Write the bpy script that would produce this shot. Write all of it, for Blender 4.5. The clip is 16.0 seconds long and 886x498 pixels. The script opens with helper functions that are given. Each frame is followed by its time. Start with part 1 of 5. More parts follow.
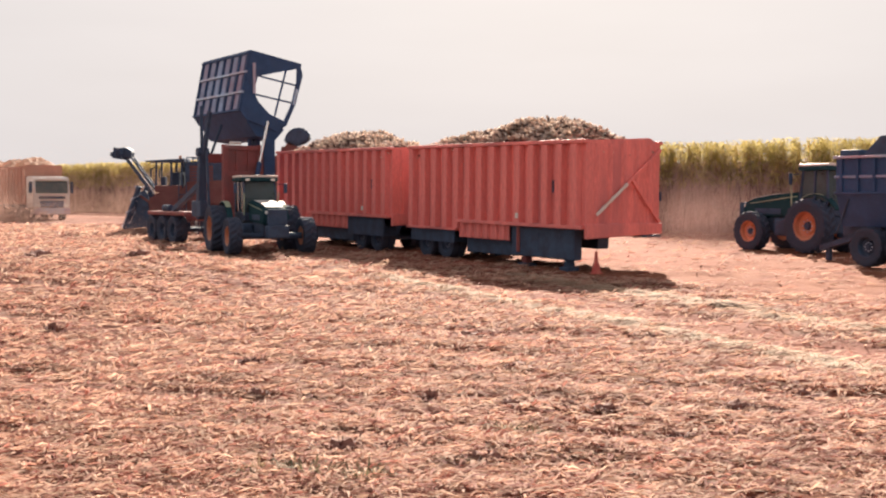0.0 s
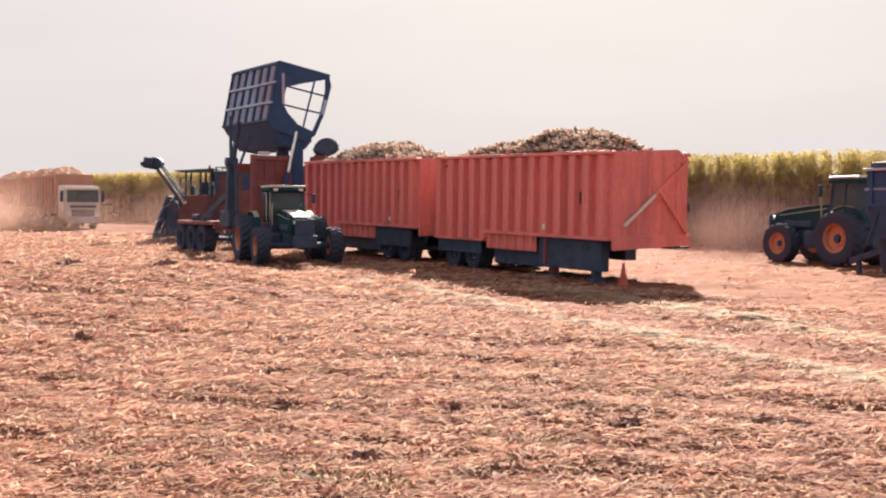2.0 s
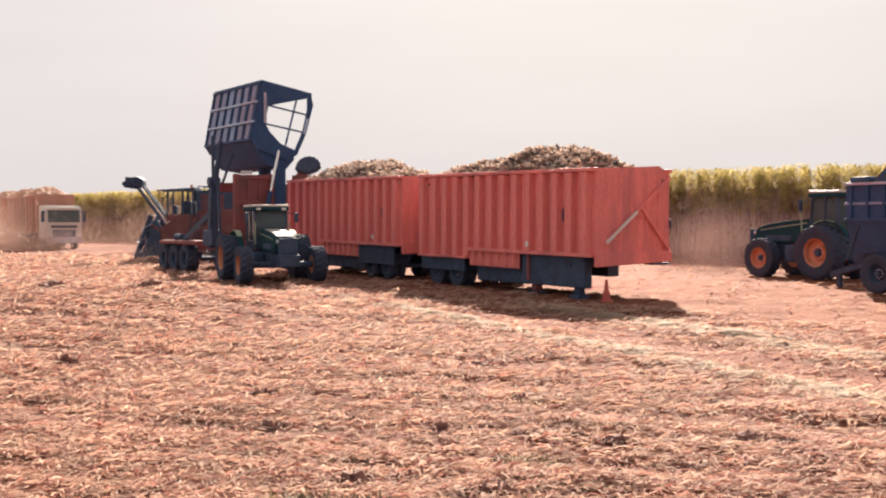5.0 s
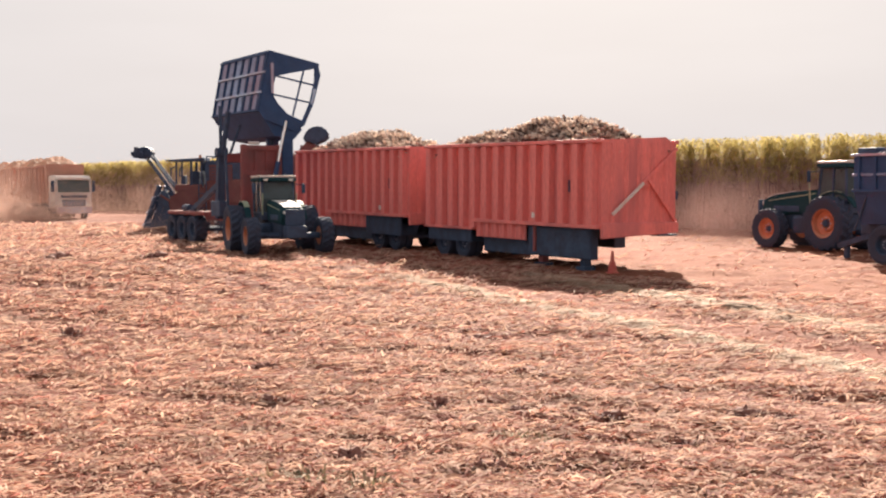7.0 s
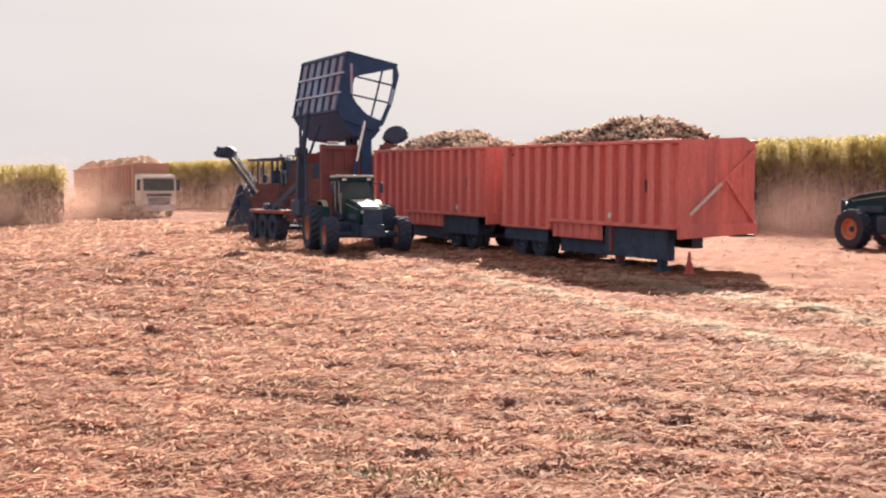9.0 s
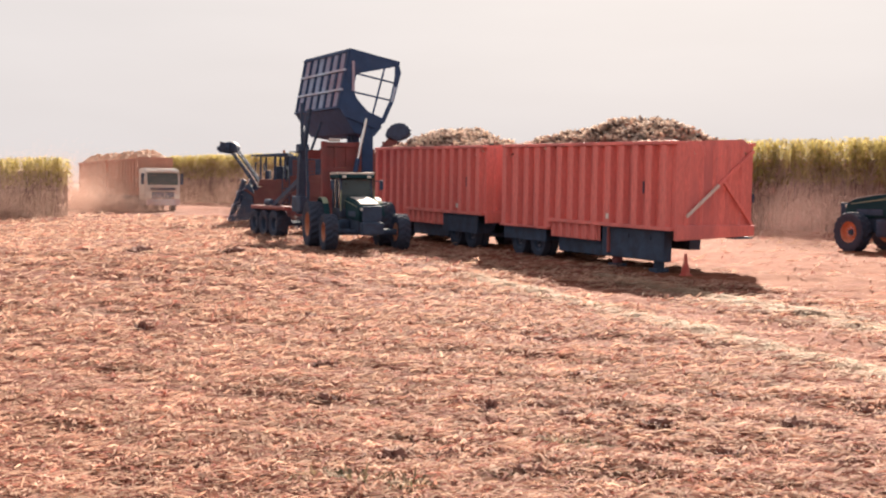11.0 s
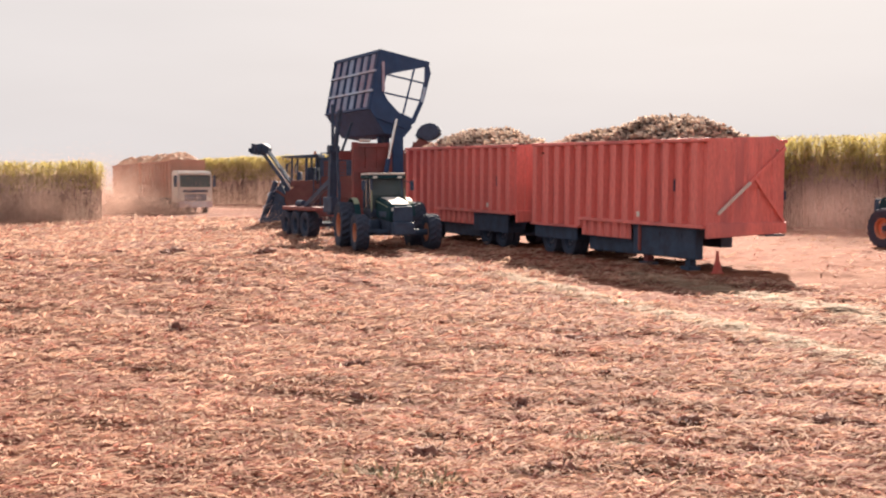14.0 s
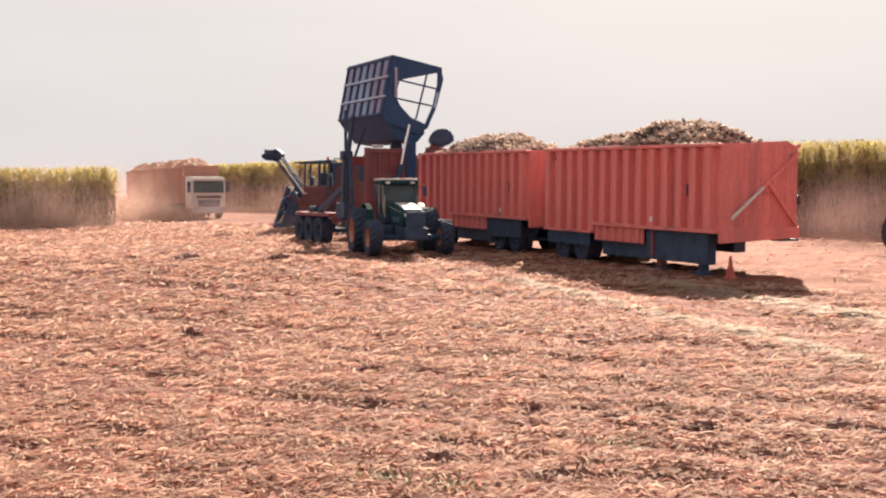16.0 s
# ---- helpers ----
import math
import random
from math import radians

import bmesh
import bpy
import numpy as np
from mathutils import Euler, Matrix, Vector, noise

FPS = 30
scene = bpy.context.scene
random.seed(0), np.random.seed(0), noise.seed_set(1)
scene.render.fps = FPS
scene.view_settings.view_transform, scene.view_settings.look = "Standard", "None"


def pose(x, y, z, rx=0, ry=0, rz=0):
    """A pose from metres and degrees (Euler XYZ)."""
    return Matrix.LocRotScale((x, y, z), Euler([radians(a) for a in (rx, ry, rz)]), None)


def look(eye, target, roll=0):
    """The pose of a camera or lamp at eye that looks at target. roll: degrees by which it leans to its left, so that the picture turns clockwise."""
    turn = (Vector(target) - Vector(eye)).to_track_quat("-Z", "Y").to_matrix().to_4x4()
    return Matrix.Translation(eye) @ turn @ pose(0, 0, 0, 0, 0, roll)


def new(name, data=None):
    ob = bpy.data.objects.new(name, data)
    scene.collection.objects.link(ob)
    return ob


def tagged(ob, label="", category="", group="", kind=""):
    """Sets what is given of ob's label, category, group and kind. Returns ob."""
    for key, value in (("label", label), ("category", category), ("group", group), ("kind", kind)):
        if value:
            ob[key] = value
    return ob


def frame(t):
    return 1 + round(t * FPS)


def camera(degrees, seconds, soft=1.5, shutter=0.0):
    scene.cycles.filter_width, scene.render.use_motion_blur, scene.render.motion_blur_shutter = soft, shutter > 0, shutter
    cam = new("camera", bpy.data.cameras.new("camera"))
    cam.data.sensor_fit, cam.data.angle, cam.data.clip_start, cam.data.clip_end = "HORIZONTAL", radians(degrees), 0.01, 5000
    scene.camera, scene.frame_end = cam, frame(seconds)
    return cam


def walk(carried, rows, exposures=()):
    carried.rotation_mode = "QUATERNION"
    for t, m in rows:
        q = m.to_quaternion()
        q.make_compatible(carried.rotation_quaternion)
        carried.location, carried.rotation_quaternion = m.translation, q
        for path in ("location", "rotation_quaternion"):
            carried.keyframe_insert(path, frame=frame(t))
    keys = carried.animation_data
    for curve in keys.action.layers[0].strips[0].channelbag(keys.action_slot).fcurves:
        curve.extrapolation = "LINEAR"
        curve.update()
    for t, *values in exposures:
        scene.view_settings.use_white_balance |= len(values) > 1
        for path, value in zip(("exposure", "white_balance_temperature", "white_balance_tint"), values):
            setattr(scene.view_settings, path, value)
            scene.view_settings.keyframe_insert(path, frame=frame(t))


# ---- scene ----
EYE = 3.28
cam = camera(40.0, 16.0, soft=2.2)
# seconds, drift of the operator (x, y, z), yaw to the left, pitch up, lean (degrees)
ROWS = [
    (0, -0.33, 0.24, -0.19, -1.148, -2.334, -0.007),
    (0.5, -0.35, 0.37, -0.19, -1.193, -2.924, -0.058),
    (1, -0.31, 0.33, -0.19, -0.407, -2.380, -0.252),
    (1.5, -0.28, 0.22, -0.18, -0.631, -1.787, 0.454),
    (2, -0.27, 0.23, -0.18, 0.204, -1.848, -0.246),
    (2.5, -0.27, 0.01, -0.19, -1.439, -0.335, 0.164),
    (3, -0.30, 0.08, -0.21, -1.216, -0.430, -0.046),
    (3.2, -0.27, -0.03, -0.20, -1.083, -0.142, 0.226),
    (5.3, -0.35, 0.23, -0.09, -0.634, -1.671, 0.238),
    (5.5, -0.39, 0.37, -0.08, -1.021, -3.023, 0.344),
    (6, -0.39, 0.37, -0.05, -0.760, -3.254, 0.406),
    (6.5, -0.29, 0.25, -0.01, -0.604, -3.030, 0.294),
    (7, -0.15, 0.11, -0.00, -0.109, -2.597, 0.278),
    (7.5, -0.08, 0.02, 0.04, 0.030, -2.392, 0.180),
    (8, -0.08, 0.03, 0.03, 0.166, -2.536, 0.336),
    (8.5, 0.01, -0.06, 0.05, 1.775, -2.535, 0.316),
    (9, 0.02, -0.06, 0.07, 3.696, -2.679, 0.196),
    (9.2, -0.06, 0.03, 0.09, 4.005, -2.853, 0.093),
    (11.3, 0.37, -0.22, 0.16, 4.020, -2.860, -0.507),
    (11.5, 0.35, -0.26, 0.13, 4.023, -2.694, -0.538),
    (12, 0.36, -0.27, 0.12, 3.891, -2.569, -0.559),
    (12.5, 0.37, -0.28, 0.14, 3.895, -2.587, -0.510),
    (13, 0.35, -0.23, 0.13, 4.415, -2.786, -0.275),
    (13.5, 0.38, -0.24, 0.13, 4.724, -2.853, -0.052),
    (14, 0.38, -0.23, 0.15, 5.513, -2.870, 0.038),
    (14.5, 0.37, -0.22, 0.12, 5.903, -2.838, 0.191),
    (15, 0.39, -0.23, 0.14, 6.021, -2.773, 0.118),
    (15.5, 0.38, -0.22, 0.14, 6.007, -2.772, 0.117),
    (16, 0.38, -0.29, 0.15, 6.111, -2.618, 0.136),
]
walk(cam, [(t, pose(x, y, EYE + z, 90 + pitch, 0, yaw) @ pose(0, 0, 0, 0, 0, -lean)) for t, x, y, z, yaw, pitch, lean in ROWS],
     [(0, 1.85, 6350, 10), (16, 1.85, 6350, 10)])

# ---- sky and sun ----
SUN_AZ, SUN_EL = 7.0, 31.0          # clockwise from +y, above the horizon
world = bpy.data.worlds.new("world")
scene.world = world
world.use_nodes = True
wn = world.node_tree.nodes
sky = wn.new("ShaderNodeTexSky")
sky.sky_type, sky.sun_disc = "NISHITA", False
sky.sun_elevation, sky.sun_rotation = radians(SUN_EL), radians(SUN_AZ)
sky.air_density, sky.dust_density, sky.ozone_density = 1.0, 7.0, 1.0
haze = wn.new("ShaderNodeMix")
haze.data_type = "RGBA"
height = wn.new("ShaderNodeTexCoord")
split = wn.new("ShaderNodeSeparateXYZ")
thin = wn.new("ShaderNodeMapRange")      # the dust veil is thick at the horizon and thins overhead
thin.inputs["From Min"].default_value, thin.inputs["From Max"].default_value = 0.22, 0.75
thin.inputs["To Min"].default_value, thin.inputs["To Max"].default_value = 0.94, 0.6
world.node_tree.links.new(height.outputs["Generated"], split.inputs[0])
world.node_tree.links.new(split.outputs[2], thin.inputs["Value"])
world.node_tree.links.new(thin.outputs[0], haze.inputs[0])
streaks, tone, stretch_sky = wn.new("ShaderNodeTexNoise"), wn.new("ShaderNodeMix"), wn.new("ShaderNodeMapping")
stretch_sky.inputs["Scale"].default_value = (2.0, 2.0, 11.0)      # faint flat bands of cloud in the haze
streaks.inputs["Scale"].default_value, streaks.inputs["Detail"].default_value = 2.2, 5.0
tone.data_type = "RGBA"
tone.inputs[6].default_value, tone.inputs[7].default_value = (8.2, 7.55, 7.3, 1), (9.1, 8.4, 8.15, 1)
world.node_tree.links.new(height.outputs["Generated"], stretch_sky.inputs[0])
world.node_tree.links.new(stretch_sky.outputs[0], streaks.inputs["Vector"])
world.node_tree.links.new(streaks.outputs[0], tone.inputs[0])
world.node_tree.links.new(tone.outputs[2], haze.inputs[7])
world.node_tree.links.new(sky.outputs[0], haze.inputs[6])
world.node_tree.links.new(haze.outputs[2], wn["Background"].inputs[0])
wn["Background"].inputs[1].default_value = 0.0267
sun_data = bpy.data.lights.new("sun", "SUN")
sun_data.energy, sun_data.angle, sun_data.color = 5.0, radians(0.6), (1.0, 0.85, 0.70)
sun = new("sun", sun_data)
saz, sel = radians(SUN_AZ), radians(SUN_EL)
SUN_DIR = Vector((math.sin(saz) * math.cos(sel), math.cos(saz) * math.cos(sel), math.sin(sel)))
sun.matrix_world = look(SUN_DIR * 200, (0, 0, 0))


# ---- materials ----
def material(name, base, rough=0.6, metal=0.0, vary=0.25, scale=3.0, fine=40.0, bump=0.15, dirt=None, dirt_amount=0.0,
             dirt_scale=1.5, per_piece=0.0, island=0.0, spec=0.5, stretch=(1, 1, 1)):
    """A surface with a coarse and a fine variation, optional dirt and a bump."""
    m = bpy.data.materials.new(name)
    m.use_nodes = True
    nt = m.node_tree
    N, L = nt.nodes, nt.links
    bsdf = N["Principled BSDF"]
    bsdf.inputs["Roughness"].default_value = rough
    bsdf.inputs["Metallic"].default_value = metal
    bsdf.inputs["Specular IOR Level"].default_value = spec
    tc = N.new("ShaderNodeTexCoord")
    mp = N.new("ShaderNodeMapping")
    mp.inputs["Scale"].default_value = stretch
    L.new(tc.outputs["Object"], mp.inputs["Vector"])

    def noise_node(s, detail=4.0):
        n = N.new("ShaderNodeTexNoise")
        n.inputs["Scale"].default_value, n.inputs["Detail"].default_value = s, detail
        L.new(mp.outputs[0], n.inputs["Vector"])
        return n
    big, small = noise_node(scale), noise_node(fine)
    both = N.new("ShaderNodeMath")
    both.operation = "ADD"
    L.new(big.outputs[0], both.inputs[0])
    L.new(small.outputs[0], both.inputs[1])
    value = both.outputs[0]
    if per_piece or island:
        info = N.new("ShaderNodeObjectInfo" if per_piece else "ShaderNodeNewGeometry")
        out = info.outputs["Random"] if per_piece else info.outputs["Random Per Island"]
        ma = N.new("ShaderNodeMath")
        ma.operation = "MULTIPLY_ADD"
        k = per_piece or island
        L.new(out, ma.inputs[0])
        ma.inputs[1].default_value = k * 2
        L.new(value, ma.inputs[2])
        sub = N.new("ShaderNodeMath")
        sub.operation = "SUBTRACT"
        L.new(ma.outputs[0], sub.inputs[0])
        sub.inputs[1].default_value = k
        value = sub.outputs[0]
    ramp = N.new("ShaderNodeMapRange")
    ramp.inputs["From Min"].default_value, ramp.inputs["From Max"].default_value = 0.6, 1.4
    ramp.inputs["To Min"].default_value, ramp.inputs["To Max"].default_value = 1 - vary, 1 + vary
    L.new(value, ramp.inputs["Value"])
    mul = N.new("ShaderNodeMix")
    mul.data_type, mul.blend_type = "RGBA", "MULTIPLY"
    mul.inputs[0].default_value = 1.0
    mul.inputs[6].default_value = (*base, 1)
    L.new(ramp.outputs[0], mul.inputs[7])
    colour = mul.outputs[2]
    if dirt:
        dn = noise_node(dirt_scale, 6.0)
        dr = N.new("ShaderNodeMapRange")
        dr.inputs["From Min"].default_value, dr.inputs["From Max"].default_value = 0.42, 0.68
        dr.inputs["To Max"].default_value = dirt_amount
        L.new(dn.outputs[0], dr.inputs["Value"])
        dm = N.new("ShaderNodeMix")
        dm.data_type = "RGBA"
        L.new(dr.outputs[0], dm.inputs[0])
        L.new(colour, dm.inputs[6])
        dm.inputs[7].default_value = (*dirt, 1)
        colour = dm.outputs[2]
    L.new(colour, bsdf.inputs["Base Color"])
    if bump:
        bp = N.new("ShaderNodeBump")
        bp.inputs["Strength"].default_value, bp.inputs["Distance"].default_value = bump, 0.02
        L.new(small.outputs[0], bp.inputs["Height"])
        L.new(bp.outputs[0], bsdf.inputs["Normal"])
    return m


DUST = (0.52, 0.27, 0.17)

M_ORANGE = material("orange_paint", (0.75, 0.200, 0.175), 0.6, 0, 0.3, 0.9, 18, 0.15, (0.44, 0.125, 0.125), 0.8, 1.1, stretch=(1, 1, 0.22))
# orange paint paled to stand for the dusty air before the truck
M_TRUCKBOX = material("haze_paled_orange_paint", (0.44, 0.20, 0.14), 0.7, 0, 0.25, 0.9, 18, 0.1, (0.36, 0.20, 0.15), 0.7, 0.7, stretch=(1, 1, 0.3))
M_RED = material("red_paint", (0.22, 0.052, 0.05), 0.6, 0, 0.3, 1.5, 30, 0.1, (0.12, 0.06, 0.06), 0.6, 1.2)
M_HARV = material("harvester_red_paint", (0.125, 0.036, 0.036), 0.6, 0, 0.3, 1.5, 30, 0.1, (0.20, 0.09, 0.07), 0.4, 1.2)
M_NAVY = material("dark_blue_paint", (0.032, 0.068, 0.155), 0.65, 0, 0.3, 2, 30, 0.1, (0.06, 0.055, 0.08), 0.2, 1.6, spec=0.25)
M_GREEN = material("green_paint", (0.016, 0.050, 0.062), 0.68, 0, 0.2, 2, 30, 0.05, (0.04, 0.05, 0.05), 0.2, 2, spec=0.04)
M_BLACK = material("black_steel", (0.047, 0.074, 0.126), 0.6, 0, 0.3, 3, 30, 0.15, (0.035, 0.030, 0.042), 0.5, 2.5, spec=0.2)
M_TYRE = material("tyre_rubber", (0.044, 0.056, 0.088), 0.85, 0, 0.3, 3, 40, 0.2, (0.045, 0.028, 0.028), 0.4, 3, spec=0.2)
M_RIM = material("yellow_rim_paint", (0.50, 0.19, 0.10), 0.55, 0, 0.2, 3, 30, 0.1, DUST, 0.5, 3)
# white paint, also the painted sun highlights on tractor hoods and roofs
M_WHITE = material("white_paint_and_highlight", (0.62, 0.58, 0.54), 0.45, 0, 0.12, 2, 30, 0.05, DUST, 0.4, 2)
M_STEEL = material("worn_steel", (0.36, 0.46, 0.60), 0.4, 0.2, 0.35, 4, 40, 0.2, (0.34, 0.14, 0.15), 0.7, 0.6)
# blue steel, brightened to carry the sky's bluish reflection in its colour
M_PLATE = material("blue_steel_with_highlight", (0.20, 0.27, 0.42), 0.5, 0.1, 0.5, 1.6, 40, 0.2, (0.24, 0.11, 0.15), 0.7, 0.5)
M_CHROME = material("hydraulic_chrome", (0.75, 0.72, 0.70), 0.25, 0.8, 0.1, 4, 40, 0.05)
M_GLASS = material("dark_cab_glass", (0.16, 0.21, 0.22), 0.12, 0, 0.15, 2, 30, 0.0, (0.12, 0.11, 0.115), 0.2, 3)
M_GLASS.node_tree.nodes["Principled BSDF"].inputs["Transmission Weight"].default_value = 0.55
M_GLASS.node_tree.nodes["Principled BSDF"].inputs["IOR"].default_value = 1.12
M_TRIM_GLINT = material("pale_green_trim_and_glint", (0.30, 0.34, 0.22), 0.4, 0, 0.15, 3, 30, 0.05)
M_LAMP = material("lamp_glass", (0.7, 0.68, 0.62), 0.2, 0, 0.1, 4, 30, 0.0)
M_CONE = material("orange_cone_plastic", (0.42, 0.06, 0.045), 0.6, 0, 0.15, 6, 40, 0.05, DUST, 0.3, 5)

M_CANE_CORE = material("cane_thicket", (0.42, 0.30, 0.25), 0.9, 0, 0.4, 0.8, 12, 0.5, stretch=(3, 3, 0.3))


# ---- mesh helpers ----
def part(name, bm, mat, parent=None, label="", smooth=False):
    me = bpy.data.meshes.new(name)
    bm.to_mesh(me)
    bm.free()
    if smooth:
        for p in me.polygons:
            p.use_smooth = True
    me.materials.append(mat)
    ob = new(name, me)
    if parent is not None:
        ob.parent = parent
    if label:
        ob["label"] = label
    return ob


def again(name, ob, m, parent):
    """The same mesh once more as a part of its own."""
    o = new(name, ob.data)
    o.parent = parent
    o.matrix_basis = m
    if "label" in ob:
        o["label"] = ob["label"]
    return o


def thing(name, m, label, category, group=""):
    e = new(name)
    e.empty_display_size = 0.3
    e.matrix_world = m
    return tagged(e, label, category, group)


def box(bm, lo, hi, bevel=0.0, m=None):
    vs = [bm.verts.new((x, y, z)) for x in (lo[0], hi[0]) for y in (lo[1], hi[1]) for z in (lo[2], hi[2])]
    fs = [bm.faces.new([vs[i] for i in q]) for q in ((0, 1, 3, 2), (4, 6, 7, 5), (0, 4, 5, 1), (2, 3, 7, 6), (0, 2, 6, 4), (1, 5, 7, 3))]
    if bevel:
        es = list({e for f in fs for e in f.edges})
        r = bmesh.ops.bevel(bm, geom=es, offset=bevel, segments=2, affect="EDGES", profile=0.6)
        vs = list({v for f in r["faces"] for v in f.verts})
    if m is not None:
        for v in vs:
            v.co = m @ v.co
    return bm


def beam(bm, p, q, w, h=None):
    """A box section from p to q."""
    p, q, h = Vector(p), Vector(q), h or w
    d = q - p
    m = Matrix.Translation(p) @ d.to_track_quat("X", "Z").to_matrix().to_4x4()
    return box(bm, (0, -w / 2, -h / 2), (d.length, w / 2, h / 2), 0, m)


def rod(bm, p, q, r, r2=None, seg=12):
    p, q = Vector(p), Vector(q)
    d = q - p
    m = Matrix.Translation((p + q) / 2) @ d.to_track_quat("Z", "Y").to_matrix().to_4x4()
    bmesh.ops.create_cone(bm, cap_ends=True, segments=seg, radius1=r, radius2=r if r2 is None else r2, depth=d.length, matrix=m)
    return bm


def prism(bm, outline, y0, y1, taper=1.0):
    """An outline of (x, z) corners drawn from y0 to y1."""
    a = [bm.verts.new((x, y0, z)) for x, z in outline]
    b = [bm.verts.new((x * 1.0, y1, z)) for x, z in outline]
    n = len(outline)
    bm.faces.new(a)
    bm.faces.new(b[::-1])
    for i in range(n):
        bm.faces.new((a[i], b[i], b[(i + 1) % n], a[(i + 1) % n]))
    bmesh.ops.recalc_face_normals(bm, faces=bm.faces[:])
    return bm


def lathe(bm, profile, seg=32, hollow=False):
    """A profile of (radius, y) turned about the y axis."""
    rings = [[bm.verts.new((r * math.cos(2 * math.pi * k / seg), y, r * math.sin(2 * math.pi * k / seg))) for k in range(seg)] for r, y in profile]
    for a, b in zip(rings, rings[1:]):
        for k in range(seg):
            bm.faces.new((a[k], a[(k + 1) % seg], b[(k + 1) % seg], b[k]))
    if hollow:
        for k in range(seg):
            bm.faces.new((rings[-1][k], rings[-1][(k + 1) % seg], rings[0][(k + 1) % seg], rings[0][k]))
    elif profile[0][0] > 0.001:
        bm.faces.new(rings[0][::-1])
    if not hollow and profile[-1][0] > 0.001:
        bm.faces.new(rings[-1])
    bmesh.ops.recalc_face_normals(bm, faces=bm.faces[:])
    return bm


def arc_band(bm, cx, cz, r, a0, a1, y0, y1, thick=0.04, n=10):
    """A bent sheet, such as a mudguard, round (cx, cz)."""
    q = np.linspace(a0, a1, n)
    out = [(cx + r * math.cos(a), cz + r * math.sin(a)) for a in q]
    inn = [(cx + (r - thick) * math.cos(a), cz + (r - thick) * math.sin(a)) for a in q[::-1]]
    return prism(bm, out + inn, y0, y1)


def B():
    return bmesh.new()


# ---- the lie of the land ----
SLOPE = 0.0190


def ground_z(x, y):
    """The field climbs gently away from the viewer and falls off behind a low crest."""
    if y < 105:
        z = SLOPE * y
    else:
        z = SLOPE * 105 - 0.004 * (y - 105)
    return z


def at(x, y, yaw):
    """A pose on the ground whose x axis points along yaw."""
    return pose(x, y, ground_z(x, y), 0, 0, yaw)

# ---- scattered pieces and smooth random fields ----
rng = np.random.default_rng(7)
HEAD = Vector((0.515, -0.857, 0)).normalized()      # the way the road train and the tracks run
LEFT = Vector((0.857, 0.515, 0)).normalized()       # across it, away from the viewer
YAW = math.degrees(math.atan2(HEAD.y, HEAD.x))


def field(x, y, cell, seed):
    """Smooth value noise, 0 to 1, on arrays."""
    g = np.random.default_rng(seed).random((257, 257))
    u, v = np.asarray(x) / cell + 1000.0, np.asarray(y) / cell + 1000.0
    i, j = np.floor(u).astype(int), np.floor(v).astype(int)
    a, b = u - i, v - j
    a, b = a * a * (3 - 2 * a), b * b * (3 - 2 * b)
    i0, j0, i1, j1 = i % 257, j % 257, (i + 1) % 257, (j + 1) % 257
    return (g[i0, j0] * (1 - a) + g[i1, j0] * a) * (1 - b) + (g[i0, j1] * (1 - a) + g[i1, j1] * a) * b


TRACKS = (17.15, 20.8)      # pale ridges beside the wheel ruts


def track_u(x, y):
    """How far across the ruts a place lies."""
    return 0.857 * x + 0.385 * y + 3.9


def shadow_screen_knoll(x, y):
    """A low swell added before the tipping cart to hide its bin's shadow."""
    across = np.clip((-2.5 - x) / 6.0, 0, 1) * np.clip((x + 23) / 6.0, 0, 1)
    across = across * across * (3 - 2 * across)
    return 0.68 * across * np.exp(-((y - 37.5) / np.where(y < 37.5, 9.0, 3.5)) ** 2)


def land(x, y):
    """The height of the ground on arrays: slope, straw ridges, wheel tracks and clods."""
    x, y = np.asarray(x, float), np.asarray(y, float)
    base = np.where(y < 105, SLOPE * y, SLOPE * 105 - 0.004 * (y - 105))
    along, across = x * 0.94 - y * 0.34, x * 0.34 + y * 0.94
    near = np.clip((60 - y) / 20, 0, 1)
    rows = (field(along * 0.22, across, 0.75, 3) - 0.5) * 0.12 + (field(along * 0.4, across, 0.30, 4) - 0.5) * 0.06
    clods = (field(x, y, 0.16, 5) - 0.5) * 0.03 + (field(x, y, 0.5, 6) - 0.5) * 0.04
    u = track_u(x, y)
    tracks = sum(0.06 * np.exp(-((u - c) / 0.3) ** 2) for c in TRACKS) - 0.05 * np.exp(-((u - 18.5) / 0.5) ** 2)
    return base + near * (rows + clods + tracks) + shadow_screen_knoll(x, y)


def pieces(name, verts, faces, mat, parent=None, smooth=False):
    me = bpy.data.meshes.new(name)
    nf, k = faces.shape
    me.vertices.add(len(verts))
    me.vertices.foreach_set("co", np.ascontiguousarray(verts, dtype=np.float32).ravel())
    me.loops.add(nf * k)
    me.loops.foreach_set("vertex_index", np.ascontiguousarray(faces, dtype=np.int32).ravel())
    me.polygons.add(nf)
    me.polygons.foreach_set("loop_start", np.arange(0, nf * k, k, dtype=np.int32))
    me.update(calc_edges=True)
    me.materials.append(mat)
    ob = new(name, me)
    if parent is not None:
        ob.parent = parent
    return ob


def strips(p, d, w, length, droop, width):
    """Bent leaf strips: root p, direction d, sideways w (unit), a droop at the far half. Two quads each."""
    n = len(p)
    L, W = length[:, None], width[:, None]
    mid = p + d * L * 0.5
    end = mid + d * L * 0.5
    end[:, 2] -= droop
    v = np.empty((n, 6, 3))
    v[:, 0], v[:, 1] = p - w * W * 0.5, p + w * W * 0.5
    v[:, 2], v[:, 3] = mid - w * W * 0.5, mid + w * W * 0.5
    v[:, 4], v[:, 5] = end - w * W * 0.12, end + w * W * 0.12
    b = (np.arange(n) * 6)[:, None]
    f = np.stack([b + [0, 1, 3, 2], b + [2, 3, 5, 4]], 1).reshape(-1, 4)
    return v.reshape(-1, 3), f


